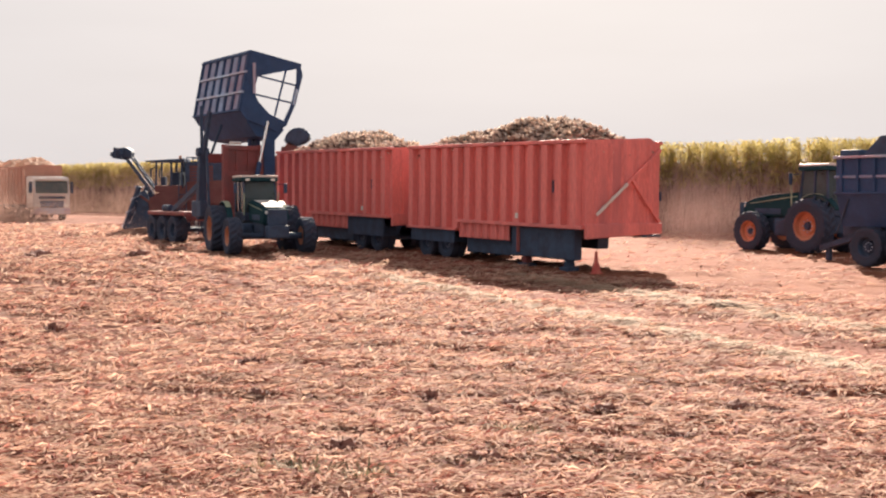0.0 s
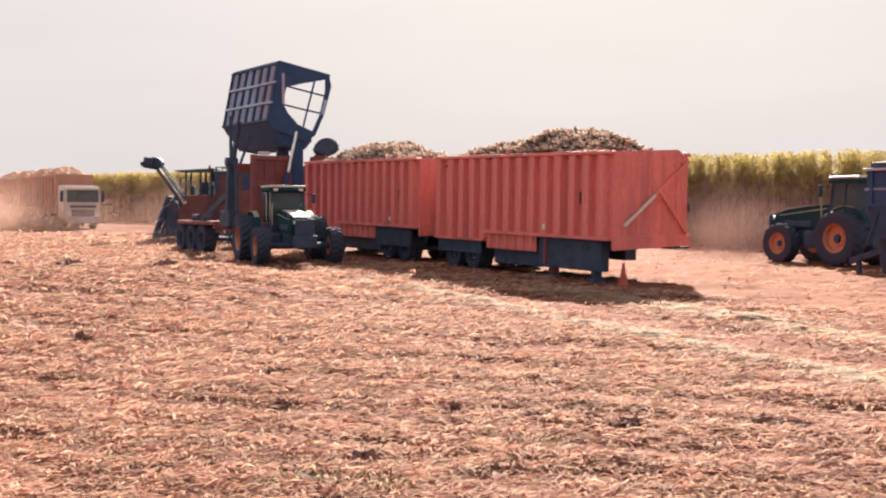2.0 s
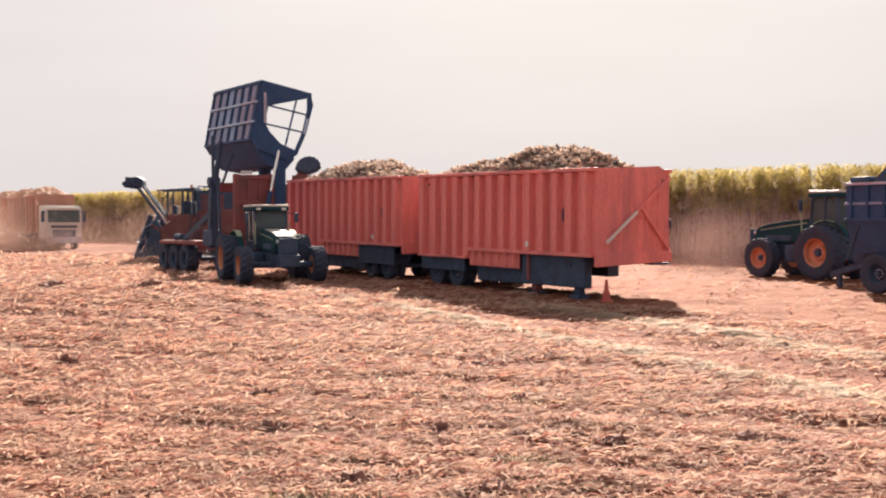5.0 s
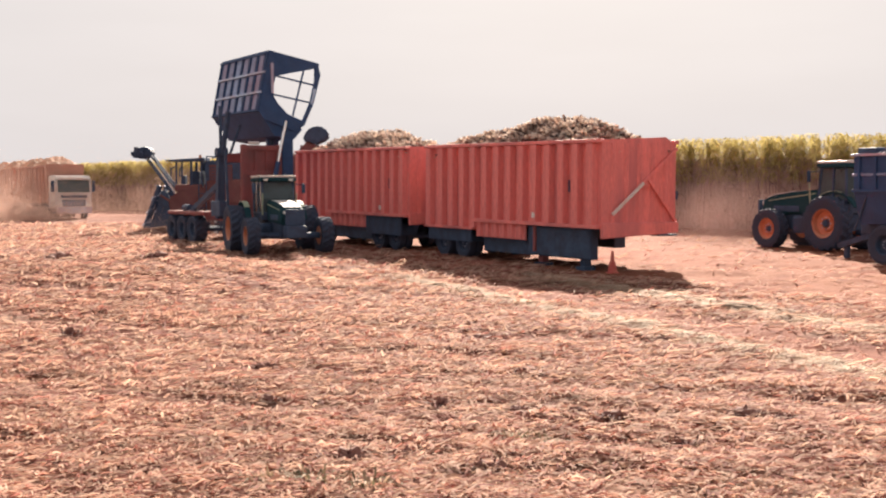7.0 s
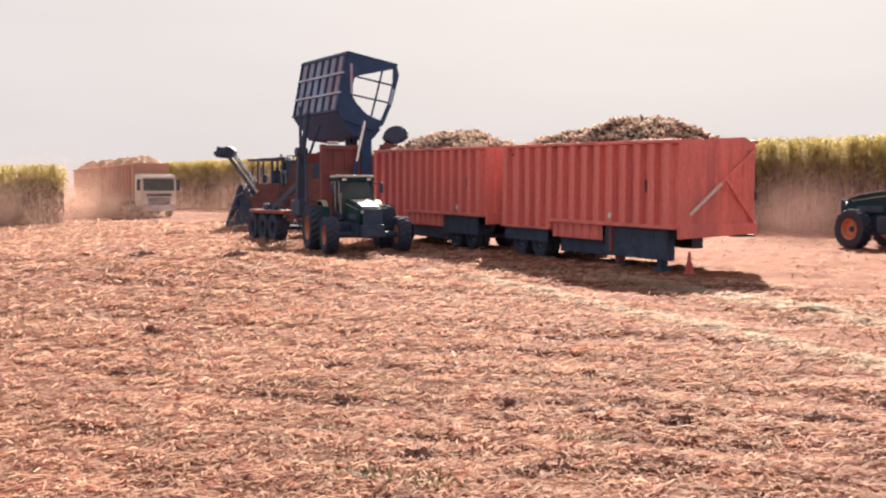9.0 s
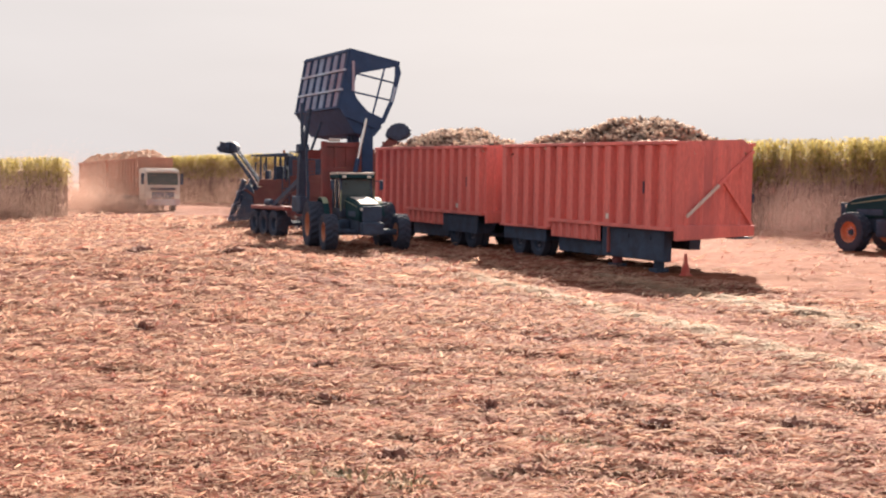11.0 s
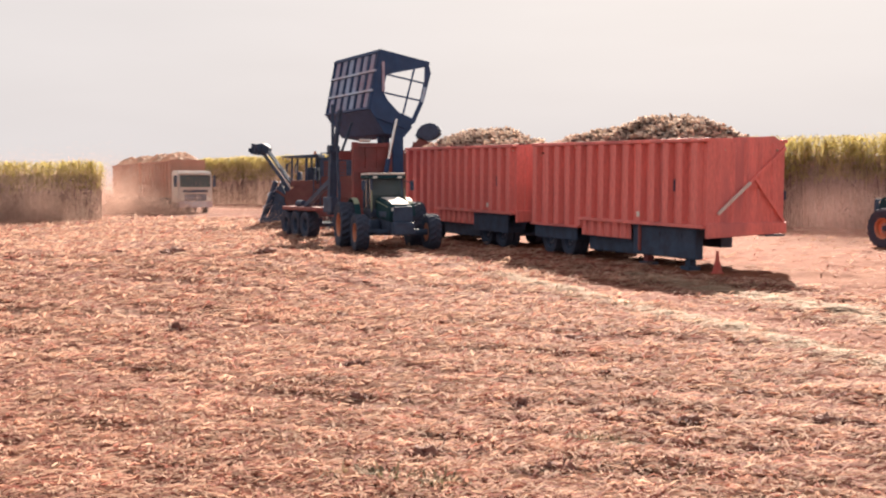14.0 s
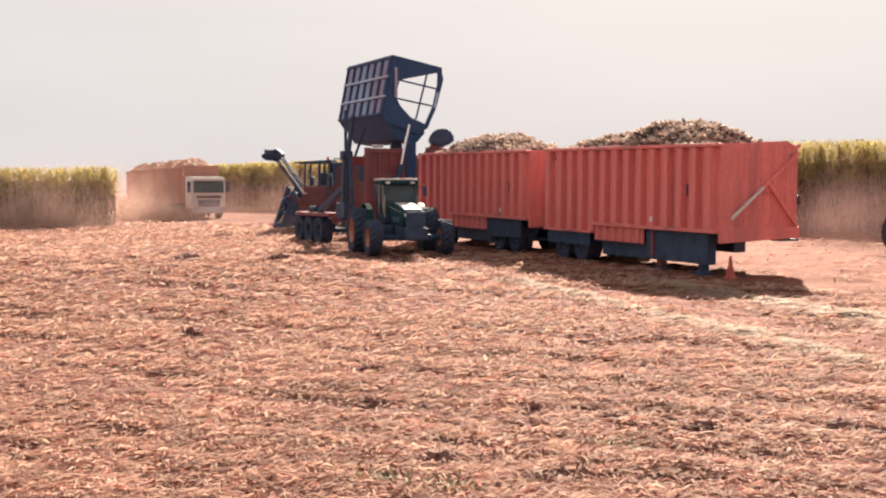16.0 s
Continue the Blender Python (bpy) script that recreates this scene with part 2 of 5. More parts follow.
def unit(v):
    return v / np.linalg.norm(v, axis=1, keepdims=True)


# ---- ground ----
def soil_material():
    m = bpy.data.materials.new("red_soil_and_straw")
    m.use_nodes = True
    N, L = m.node_tree.nodes, m.node_tree.links
    bsdf = N["Principled BSDF"]
    bsdf.inputs["Roughness"].default_value = 0.95
    bsdf.inputs["Specular IOR Level"].default_value = 0.15
    tc = N.new("ShaderNodeTexCoord")

    def tex(scale, detail, stretch=None, turn=0.0):
        mp = N.new("ShaderNodeMapping")
        L.new(tc.outputs["Object"], mp.inputs["Vector"])
        mp.inputs["Rotation"].default_value = (0, 0, radians(turn))
        mp.inputs["Scale"].default_value = stretch or (1, 1, 1)
        n = N.new("ShaderNodeTexNoise")
        n.inputs["Scale"].default_value, n.inputs["Detail"].default_value, n.inputs["Roughness"].default_value = scale, detail, 0.65
        L.new(mp.outputs[0], n.inputs["Vector"])
        return n.outputs[0]

    def rng_(value, a, b, c, d):
        r = N.new("ShaderNodeMapRange")
        for key, q in zip(("From Min", "From Max", "To Min", "To Max"), (a, b, c, d)):
            r.inputs[key].default_value = q
        L.new(value, r.inputs["Value"])
        return r.outputs[0]

    def math_(op, a, b):
        n = N.new("ShaderNodeMath")
        n.operation = op
        for i, q in enumerate((a, b)):
            if isinstance(q, float):
                n.inputs[i].default_value = q
            else:
                L.new(q, n.inputs[i])
        return n.outputs[0]

    def mix(f, a, b):
        n = N.new("ShaderNodeMix")
        n.data_type = "RGBA"
        L.new(f, n.inputs[0])
        for i, q in ((6, a), (7, b)):
            if isinstance(q, tuple):
                n.inputs[i].default_value = (*q, 1)
            else:
                L.new(q, n.inputs[i])
        return n.outputs[2]
    dot = N.new("ShaderNodeVectorMath")
    dot.operation = "DOT_PRODUCT"
    L.new(tc.outputs["Object"], dot.inputs[0])
    dot.inputs[1].default_value = LEFT
    wob = math_("ADD", dot.outputs["Value"], rng_(tex(0.25, 3.0), 0.3, 0.7, -2.5, 2.5))
    sep = N.new("ShaderNodeSeparateXYZ")
    L.new(tc.outputs["Object"], sep.inputs[0])
    bare = math_("MULTIPLY", rng_(wob, 19.5, 25.0, 0.0, 1.0), rng_(sep.outputs[0], -12.0, -2.0, 0.45, 1.0))
    streak = tex(1.3, 7.0, (0.13, 1.0, 1.0), 20.0)
    grain = tex(7.0, 8.0, (0.4, 1.0, 1.0), 20.0)
    cover = math_("ADD", streak, math_("MULTIPLY", grain, 0.8))
    cover = math_("SUBTRACT", cover, math_("MULTIPLY", bare, 0.22))
    straw = rng_(cover, 0.86, 1.06, 0.0, 1.0)
    soil = mix(rng_(tex(3.0, 8.0), 0.35, 0.65, 0.0, 1.0), (0.112, 0.036, 0.027), (0.174, 0.065, 0.046))
    pale = mix(rng_(tex(14.0, 6.0), 0.35, 0.65, 0.0, 1.0), (0.190, 0.107, 0.077), (0.280, 0.185, 0.140))
    tilled = mix(rng_(tex(1.2, 8.0), 0.35, 0.65, 0.0, 1.0), (0.165, 0.053, 0.029), (0.235, 0.096, 0.054))
    soil = mix(bare, soil, tilled)
    colour = mix(straw, soil, pale)
    across = N.new("ShaderNodeVectorMath")
    across.operation = "DOT_PRODUCT"
    L.new(tc.outputs["Object"], across.inputs[0])
    across.inputs[1].default_value = (0.857, 0.385, 0)
    used = rng_(sep.outputs[1], 35.0, 40.0, 1.0, 0.0)
    shaky = math_("ADD", math_("ADD", across.outputs["Value"], 3.9), rng_(tex(0.8, 3.0), 0.3, 0.7, -0.25, 0.25))
    rut = rng_(math_("ABSOLUTE", math_("SUBTRACT", shaky, 18.5), 0.0), 0.5, 0.9, 0.9, 0.0)
    colour = mix(math_("MULTIPLY", rut, used), colour, (0.198, 0.076, 0.050))
    for c in TRACKS:
        band = rng_(math_("ABSOLUTE", math_("SUBTRACT", shaky, c), 0.0), 0.15, 0.5, 0.75, 0.0)
        band = math_("MULTIPLY", band, used)
        colour = mix(band, colour, (0.434, 0.310, 0.225))
    L.new(colour, bsdf.inputs["Base Color"])
    bp = N.new("ShaderNodeBump")
    bp.inputs["Strength"].default_value, bp.inputs["Distance"].default_value = 0.45, 0.05
    L.new(math_("ADD", grain, tex(30.0, 4.0)), bp.inputs["Height"])
    L.new(bp.outputs[0], bsdf.inputs["Normal"])
    return m


M_SOIL = soil_material()


def straw_material(name, stops, glow=0.0):
    """Loose pieces, each with a tone of its own."""
    m = bpy.data.materials.new(name)
    m.use_nodes = True
    N, L = m.node_tree.nodes, m.node_tree.links
    g, r = N.new("ShaderNodeNewGeometry"), N.new("ShaderNodeValToRGB")
    L.new(g.outputs["Random Per Island"], r.inputs[0])
    el = r.color_ramp.elements
    while len(el) < len(stops):
        el.new(0.5)
    for e, (q, c) in zip(el, stops):
        e.position, e.color = q, (*c, 1)
    tc, n = N.new("ShaderNodeTexCoord"), N.new("ShaderNodeTexNoise")
    n.inputs["Scale"].default_value = 1.7
    L.new(tc.outputs["Object"], n.inputs["Vector"])
    mr = N.new("ShaderNodeMapRange")
    mr.inputs["From Min"].default_value, mr.inputs["From Max"].default_value = 0.3, 0.7
    mr.inputs["To Min"].default_value, mr.inputs["To Max"].default_value = 0.75, 1.2
    L.new(n.outputs[0], mr.inputs["Value"])
    mx = N.new("ShaderNodeMix")
    mx.data_type, mx.blend_type = "RGBA", "MULTIPLY"
    mx.inputs[0].default_value = 1.0
    L.new(r.outputs[0], mx.inputs[6])
    L.new(mr.outputs[0], mx.inputs[7])
    L.new(mx.outputs[2], N["Principled BSDF"].inputs["Base Color"])
    N["Principled BSDF"].inputs["Roughness"].default_value = 0.8
    if glow:      # thin blades let light through
        tl, ms = N.new("ShaderNodeBsdfTranslucent"), N.new("ShaderNodeMixShader")
        ms.inputs[0].default_value = glow
        L.new(mx.outputs[2], tl.inputs[0])
        L.new(N["Principled BSDF"].outputs[0], ms.inputs[1])
        L.new(tl.outputs[0], ms.inputs[2])
        L.new(ms.outputs[0], N["Material Output"].inputs[0])
    N["Principled BSDF"].inputs["Specular IOR Level"].default_value = 0.25
    return m


M_STRAW = straw_material("cane_straw", [(0.0, (0.210, 0.072, 0.060)), (0.22, (0.370, 0.160, 0.122)), (0.5, (0.530, 0.325, 0.236)), (1.0, (0.600, 0.430, 0.325))], 0.5)
M_PALE = straw_material("crushed_pale_straw", [(0.0, (0.42, 0.28, 0.20)), (1.0, (0.66, 0.52, 0.39))], 0.35)
M_DARKSTRAW = straw_material("rotting_straw", [(0.0, (0.075, 0.034, 0.036)), (0.5, (0.17, 0.08, 0.068)), (1.0, (0.38, 0.205, 0.152))])
M_WEED = straw_material("weed_blades", [(0.0, (0.095, 0.092, 0.055)), (0.4, (0.22, 0.16, 0.095)), (1.0, (0.42, 0.30, 0.21))], 0.3)
M_CANE_DRY = straw_material("dry_cane_leaf", [(0.0, (0.170, 0.100, 0.092)), (0.5, (0.320, 0.200, 0.172)), (1.0, (0.480, 0.330, 0.260))], 0.5)
M_CANE_GREEN = straw_material("green_cane_leaf", [(0.0, (0.310, 0.255, 0.075)), (0.5, (0.430, 0.345, 0.115)), (1.0, (0.530, 0.430, 0.185))], 0.55)
M_BILLET = straw_material("cane_billets", [(0.0, (0.070, 0.045, 0.045)), (0.15, (0.300, 0.200, 0.165)), (0.5, (0.600, 0.440, 0.350)), (1.0, (0.800, 0.670, 0.560))], 0.3)


def grid_ground():
    """One sheet, fine in front and coarse to the horizon."""
    def axis(core, step, far, grow):
        a, s, out = core, step, []
        while a < far:
            s *= grow
            a += s
            out.append(a)
        return out
    xs = np.arange(-26, 24.01, 0.15)
    right, left = axis(24, 0.13, 2500, 1.14), axis(26, 0.13, 2500, 1.14)
    xs = np.concatenate([-np.array(left[::-1]), xs, right])
    ys = np.concatenate([-np.array(axis(-8, 0.3, 600, 1.25))[::-1], np.arange(8, 62, 0.15), axis(62, 0.13, 3000, 1.1)])
    X, Y = np.meshgrid(xs, ys, indexing="ij")
    Z = land(X, Y)
    nx, ny = X.shape
    i = (np.arange(nx - 1)[:, None] * ny + np.arange(ny - 1)[None]).ravel()
    f = np.stack([i, i + ny, i + ny + 1, i + 1], 1)
    ob = pieces("ground", np.stack([X, Y, Z], -1).reshape(-1, 3), f, M_SOIL)
    ob.data.polygons.foreach_set("use_smooth", np.ones(len(f), bool))
    return tagged(ob, "harvested field of red soil under cane straw", "ground", kind="structure")


grid_ground()

bm = B()
hx = np.arange(-1800, 1801, 40.0)
hz = 4 + 11 * field(hx, hx * 0, 260, 31) + 5 * field(hx, hx * 0, 70, 32)
ring = [[bm.verts.new((x, 1500 + dy, -7 + h * k)) for x, h in zip(hx, hz)] for dy, k in ((0, 0), (25, 0.8), (70, 1.0), (220, 0.6))]
for a, b in zip(ring, ring[1:]):
    for k in range(len(a) - 1):
        bm.faces.new((a[k], a[k + 1], b[k + 1], b[k]))
# distance haze is mixed straight into the woods' base colour
M_FAR = material("haze_tinted_far_woods", (0.50, 0.46, 0.44), 1.0, 0, 0.1, 0.02, 0.2, 0.0, spec=0.0)
tagged(part("backdrop", bm, M_FAR, smooth=True), "wooded ridge at the horizon, haze put into its pale colour", "hill", kind="structure")


def loose_straw(n):
    y = 9.5 * np.exp(rng.random(n) ** 1.15 * math.log(78 / 9.5))
    x = (rng.random(n) - 0.53) * (0.95 * y + 4)
    u = x * LEFT.x + y * LEFT.y
    band = field((x * 0.94 - y * 0.34) * 0.12, x * 0.34 + y * 0.94, 0.85, 13)
    dens = 0.22 + 0.78 * np.clip((band - 0.32) / 0.32, 0, 1) * (0.5 + 0.5 * field(x, y, 0.35, 14))
    keep = rng.random(n) < dens * np.where(u > 22.5 + 2 * field(x, y, 3.0, 15), np.where(x > -6 - 8 * field(x, y, 5.0, 16), 0.09, 0.5), 1.0)
    t = track_u(x, y)
    keep &= ~((np.abs(t - 18.5) < 0.75) & (y < 36) & (rng.random(n) < 0.8))
    on_ridge = (np.abs(t - TRACKS[0]) < 0.35) | (np.abs(t - TRACKS[1]) < 0.7)
    keep &= ~(on_ridge & (y < 38) & (rng.random(n) < 0.75))
    x, y = x[keep], y[keep]
    n = len(x)
    a = rng.normal(radians(-20), 0.9, n)
    tilt = np.abs(rng.normal(0, 0.24, n))
    d = np.stack([np.cos(a) * np.cos(tilt), np.sin(a) * np.cos(tilt), np.sin(tilt)], 1)
    w = unit(np.stack([-np.sin(a), np.cos(a), rng.normal(0, 0.4, n)], 1))
    big = 0.75 + y / 28
    length = rng.uniform(0.08, 0.27, n) * big
    width = rng.uniform(0.011, 0.028, n) * big
    p = np.stack([x, y, land(x, y) + rng.uniform(0.0, 0.03, n)], 1)
    v, f = strips(p, d, w, length, length * np.sin(tilt) * rng.uniform(0.3, 1.1, n), width)
    return tagged(pieces("loose_straw", v, f, M_STRAW), "loose dry cane straw strewn over the soil", "straw", kind="stuff")


loose_straw(430000)


def crushed_straw(n):
    """Pale straw pressed into low ridges along the ruts."""
    y = rng.uniform(11, 38, n)
    wide = rng.random(n) < 0.6
    t = np.where(wide, TRACKS[1], TRACKS[0]) + rng.normal(0, 1, n) * np.where(wide, 0.45, 0.25)
    x = (t - 3.9 - 0.385 * y) / 0.857
    a = rng.normal(radians(-59), 0.8, n)
    d = np.stack([np.cos(a), np.sin(a), rng.normal(0, 0.05, n)], 1)
    w = unit(np.stack([-np.sin(a), np.cos(a), rng.normal(0, 0.12, n)], 1))
    L = rng.uniform(0.06, 0.28, n)
    p = np.stack([x, y, land(x, y) + rng.uniform(0.008, 0.022, n)], 1)
    v, f = strips(p, d, w, L, L * 0.05, rng.uniform(0.014, 0.035, n))
    return tagged(pieces("crushed_straw", v, f, M_PALE), "pale crushed straw in low ridges along wheel ruts", "straw", kind="stuff")


crushed_straw(65000)


def clump(x, y, size, tall, mat, blades, label, name, category):
    """A heap of trash or a tuft: a lumpy base with blades sticking out of it."""
    e = thing(name, pose(x, y, float(land(x, y)) - 0.02), label, category, "trash clumps on the field" if mat is M_DARKSTRAW else "weed tufts on the field")
    b = B()
    bmesh.ops.create_icosphere(b, subdivisions=3, radius=1.0)
    for v in b.verts:
        k = 1 + 0.6 * noise.noise(v.co * 2.1 + Vector((x, y, 0))) + 0.45 * noise.noise(v.co * 6.0 + Vector((y, x, 1)))
        v.co = Vector((v.co.x * size * (0.75 if size < 0.3 else 0.4) * k, v.co.y * size * (0.5 if size < 0.3 else 0.25) * k, max(-0.05, v.co.z) * tall * (0.9 if mat is M_DARKSTRAW else 0.15) * k))
    part("mound", b, mat, e)
    a = rng.uniform(0, 2 * math.pi, blades)
    r = rng.uniform(0, 0.9, blades) * size
    p = np.stack([np.cos(a) * r, np.sin(a) * r * 0.6, np.full(blades, 0.01)], 1)
    tilt = rng.uniform(0.2, 1.25, blades)
    d = np.stack([np.cos(a) * np.cos(tilt), np.sin(a) * np.cos(tilt), np.sin(tilt)], 1)
    w = unit(np.stack([-np.sin(a), np.cos(a), rng.normal(0, 0.4, blades)], 1))
    L = rng.uniform(0.6, 1.6, blades) * tall
    v, f = strips(p, d, w, L, L * rng.uniform(0.1, 0.6, blades), rng.uniform(0.014, 0.034, blades))
    tagged(pieces("blade_mass", v, f, mat, e), kind="stuff")


for cx, cy, cs, ct in ((-7.4, 23.8, 0.20, 0.26), (-0.15, 17.0, 0.16, 0.16), (0.9, 16.5, 0.34, 0.13), (1.6, 16.2, 0.42, 0.12), (2.1, 15.9, 0.40, 0.12),
                       (3.9, 16.2, 0.24, 0.16), (4.3, 15.9, 0.16, 0.12), (-11.6, 36.6, 1.1, 0.22), (-8.6, 36.4, 0.8, 0.2), (-4.5, 26.5, 0.22, 0.14),
                       (0.4, 13.3, 0.26, 0.12), (1.2, 19.5, 0.7, 0.10), (3.2, 18.3, 0.6, 0.09), (-3.1, 20.2, 0.2, 0.1), (-1.2, 13.9, 0.5, 0.14), (-0.65, 14.05, 0.35, 0.12), (5.1, 17.3, 0.3, 0.12), (-5.6, 30.5, 0.45, 0.12),
                       (-16.0, 47.5, 1.0, 0.16), (-13.6, 37.0, 0.5, 0.12), (2.7, 14.6, 0.3, 0.1), (-2.6, 17.5, 0.3, 0.1), (0.6, 24.0, 0.6, 0.1)):
    clump(cx, cy, cs, ct, M_DARKSTRAW, 130, "dark clump of rotting cane trash on straw", "trash_clump", "clump")
for cx, cy, cs, ct in ((-1.5, 12.8, 0.38, 0.2), (-0.85, 12.55, 0.3, 0.18), (0.75, 15.0, 0.3, 0.16), (1.15, 14.8, 0.2, 0.18), (-2.0, 12.9, 0.3, 0.14)):
    clump(cx, cy, cs, ct, M_WEED, 110, "small green and straw coloured weed tuft", "weed_tuft", "weed")


# ---- standing cane ----
def cane_wall(name, line, depth_dir, depth, height, per_m, label):
    """Standing cane behind an edge line: dry stalks and leaves below, green tops, and a dense body behind."""
    e = thing(name, Matrix.Identity(4), label, "cane field")
    pts = [Vector((x, y, 0)) for x, y in line]
    b = B()
    dd = Vector((*depth_dir, 0))
    rows = []
    for k, z0 in ((0.9, 0), (0.9, 1), (depth, 1), (depth, 0)):
        row = []
        for q in pts:
            s = q + dd * k
            h = height(q.x) * 0.74 * z0
            row.append(b.verts.new((s.x, s.y, ground_z(s.x, s.y) + h)))
        rows.append(row)
    for r0, r1 in zip(rows, rows[1:]):
        for k in range(len(r0) - 1):
            b.faces.new((r0[k], r0[k + 1], r1[k + 1], r1[k]))
    for k in (0, -1):
        b.faces.new([r[k] for r in rows])
    bmesh.ops.recalc_face_normals(b, faces=b.faces[:])
    part("thicket", b, M_CANE_CORE, e)
    P, H = [], []
    for q0, q1 in zip(pts, pts[1:]):
        n = int((q1 - q0).length * per_m)
        t = rng.random(n)
        back = rng.random(n) ** 1.3 * 2.6
        x, y = q0.x + (q1.x - q0.x) * t + dd.x * back, q0.y + (q1.y - q0.y) * t + dd.y * back
        P.append(np.stack([x, y], 1))
        H.append(np.array([height(v) for v in x]) * rng.uniform(0.955, 1.0, n) * (0.985 + 0.03 * field(x, y, 3.0, 9)))
    P, H = np.concatenate(P), np.concatenate(H)
    n = len(P)
    root = np.stack([P[:, 0], P[:, 1], np.where(P[:, 1] < 105, SLOPE * P[:, 1], SLOPE * 105 - 0.004 * (P[:, 1] - 105))], 1)
    # stalks
    a = rng.uniform(0, 2 * math.pi, n)
    lean = rng.normal(0, 0.06, (n, 2))
    d = unit(np.stack([lean[:, 0], lean[:, 1], np.ones(n)], 1))
    w = np.stack([np.cos(a), np.sin(a), np.zeros(n)], 1)
    v, f = strips(root, d, w, H * 0.85, np.zeros(n), np.full(n, 0.05))
    tagged(pieces("stalk_mass", v, f, M_CANE_DRY, e), kind="stuff")

    def leaves(name2, per, lo, hi, tilt_lo, tilt_hi, len_lo, len_hi, width, mat):
        idx = np.repeat(np.arange(n), per)
        m = len(idx)
        zf = rng.uniform(lo, hi, m)
        p = root[idx] + d[idx] * (H[idx] * zf)[:, None]
        a2 = rng.uniform(0, 2 * math.pi, m)
        t = rng.uniform(tilt_lo, tilt_hi, m)
        dl = np.stack([np.cos(a2) * np.cos(t), np.sin(a2) * np.cos(t), np.sin(t)], 1)
        wl = unit(np.stack([-np.sin(a2), np.cos(a2), rng.normal(0, 0.5, m)], 1))
        L = rng.uniform(len_lo, len_hi, m)
        v, f = strips(p, dl, wl, L, L * rng.uniform(0.1, 0.55, m), rng.uniform(0.6, 1.3, m) * width)
        tagged(pieces(name2, v, f, mat, e), kind="stuff")
    leaves("dry_leaf_mass", 8, 0.05, 0.68, -1.3, 0.5, 0.5, 1.1, 0.06, M_CANE_DRY)
    leaves("green_leaf_mass", 38, 0.54, 0.985, -1.0, 0.2, 0.25, 0.55, 0.042, M_CANE_GREEN)
    return e


cane_wall("cane_field", [(46, 36), (30, 52), (16.4, 64.8), (13.1, 68), (-17.5, 98), (-31, 107), (-38, 111)], (0.66, 0.75), 60,
          lambda x: 5.2 if x > 10 else max(3.7, 5.2 - (10 - x) * 0.022), 34, "tall standing sugarcane with yellow-green tops above dry leaves")
cane_wall("cane_block", [(-28.7, 75), (-33, 73.4), (-60, 66)], (-0.4, 0.9), 34, lambda x: 3.9, 24,
          "cut-edged block of standing sugarcane with dusty dry stalks")

# ---- wheels ----
def wheel_parts(parent, r, w, m, rim_mat, lugs=0, rim_r=0.55, side=-1):
    """A tyre with shoulder and lugs, and its rim. m puts the wheel's middle; its axle runs along y; side: where the dish opens."""
    b = B()
    ri, seg = r * rim_r, (lugs * 4 if lugs else 36)
    prof = [(ri, -0.42, 0), (r * 0.82, -0.5, 0), (r * 0.93, -0.47, 1), (r * 0.95, -0.30, 1), (r * 0.95, -0.06, 1), (r * 0.95, 0.06, 1), (r * 0.95, 0.30, 1), (r * 0.93, 0.47, 1), (r * 0.82, 0.5, 0), (ri, 0.42, 0)]
    rings = []
    for j, (pr, py, lug) in enumerate(prof):
        ring = []
        for k in range(seg):
            hit = lug and (not lugs or (k + int(abs(py) * 6) + (2 if py > 0 else 0)) % 4 < 2)
            q, rr = 2 * math.pi * k / seg, pr + (0.05 * r if hit else 0)
            ring.append(b.verts.new((rr * math.cos(q), py * w, rr * math.sin(q))))
        rings.append(ring)
    for p0, p1 in zip(rings, rings[1:] + rings[:1]):
        for k in range(seg):
            b.faces.new((p0[k], p0[(k + 1) % seg], p1[(k + 1) % seg], p1[k]))
    bmesh.ops.recalc_face_normals(b, faces=b.faces[:])
    ty = part("tyre", b, M_TYRE, parent)
    ty.matrix_basis = m
    b = B()
    s = side
    lathe(b, [(0.0, s * w * 0.05), (ri * 0.30, s * w * 0.05), (ri * 0.34, s * w * 0.16), (ri * 0.5, s * w * 0.14), (ri * 0.60, s * w * 0.02), (ri * 0.86, s * w * 0.10), (ri * 0.93, s * w * 0.36), (ri * 1.03, s * w * 0.43), (ri * 1.03, -s * w * 0.40), (0.0, -s * w * 0.3)], 28)
    rim = part("rim", b, rim_mat, parent)
    rim.matrix_basis = m
    b = B()
    for k in range(8):
        q = 2 * math.pi * k / 8
        rod(b, (ri * 0.42 * math.cos(q), s * w * 0.12, ri * 0.42 * math.sin(q)), (ri * 0.42 * math.cos(q), s * w * 0.2, ri * 0.42 * math.sin(q)), 0.025, seg=6)
    tagged(part("wheel_nut_ring", b, M_STEEL, rim), kind="stuff")
    part("hub", rod(B(), (0, s * w * 0.05, 0), (0, s * w * 0.26, 0), ri * 0.3, ri * 0.24, 16), M_BLACK, rim)
    return ty


# ---- road train ----
TW, TL, TZ0, TZ1 = 3.1, 10.8, 1.5, 4.26


def rib_mesh(z0, z1, w=0.40, depth=0.20):
    """A pressed trapezoid rib on a wall that faces -y."""
    b = B()
    prof = [(-w / 2, 0), (-w / 2 + 0.05, -depth), (w / 2 - 0.05, -depth), (w / 2, 0)]
    lo = [b.verts.new((x, y, z0)) for x, y in prof]
    hi = [b.verts.new((x, y, z1)) for x, y in prof]
    for k in range(3):
        b.faces.new((lo[k], lo[k + 1], hi[k + 1], hi[k]))
    b.faces.new(lo[::-1])
    b.faces.new(hi)
    return b


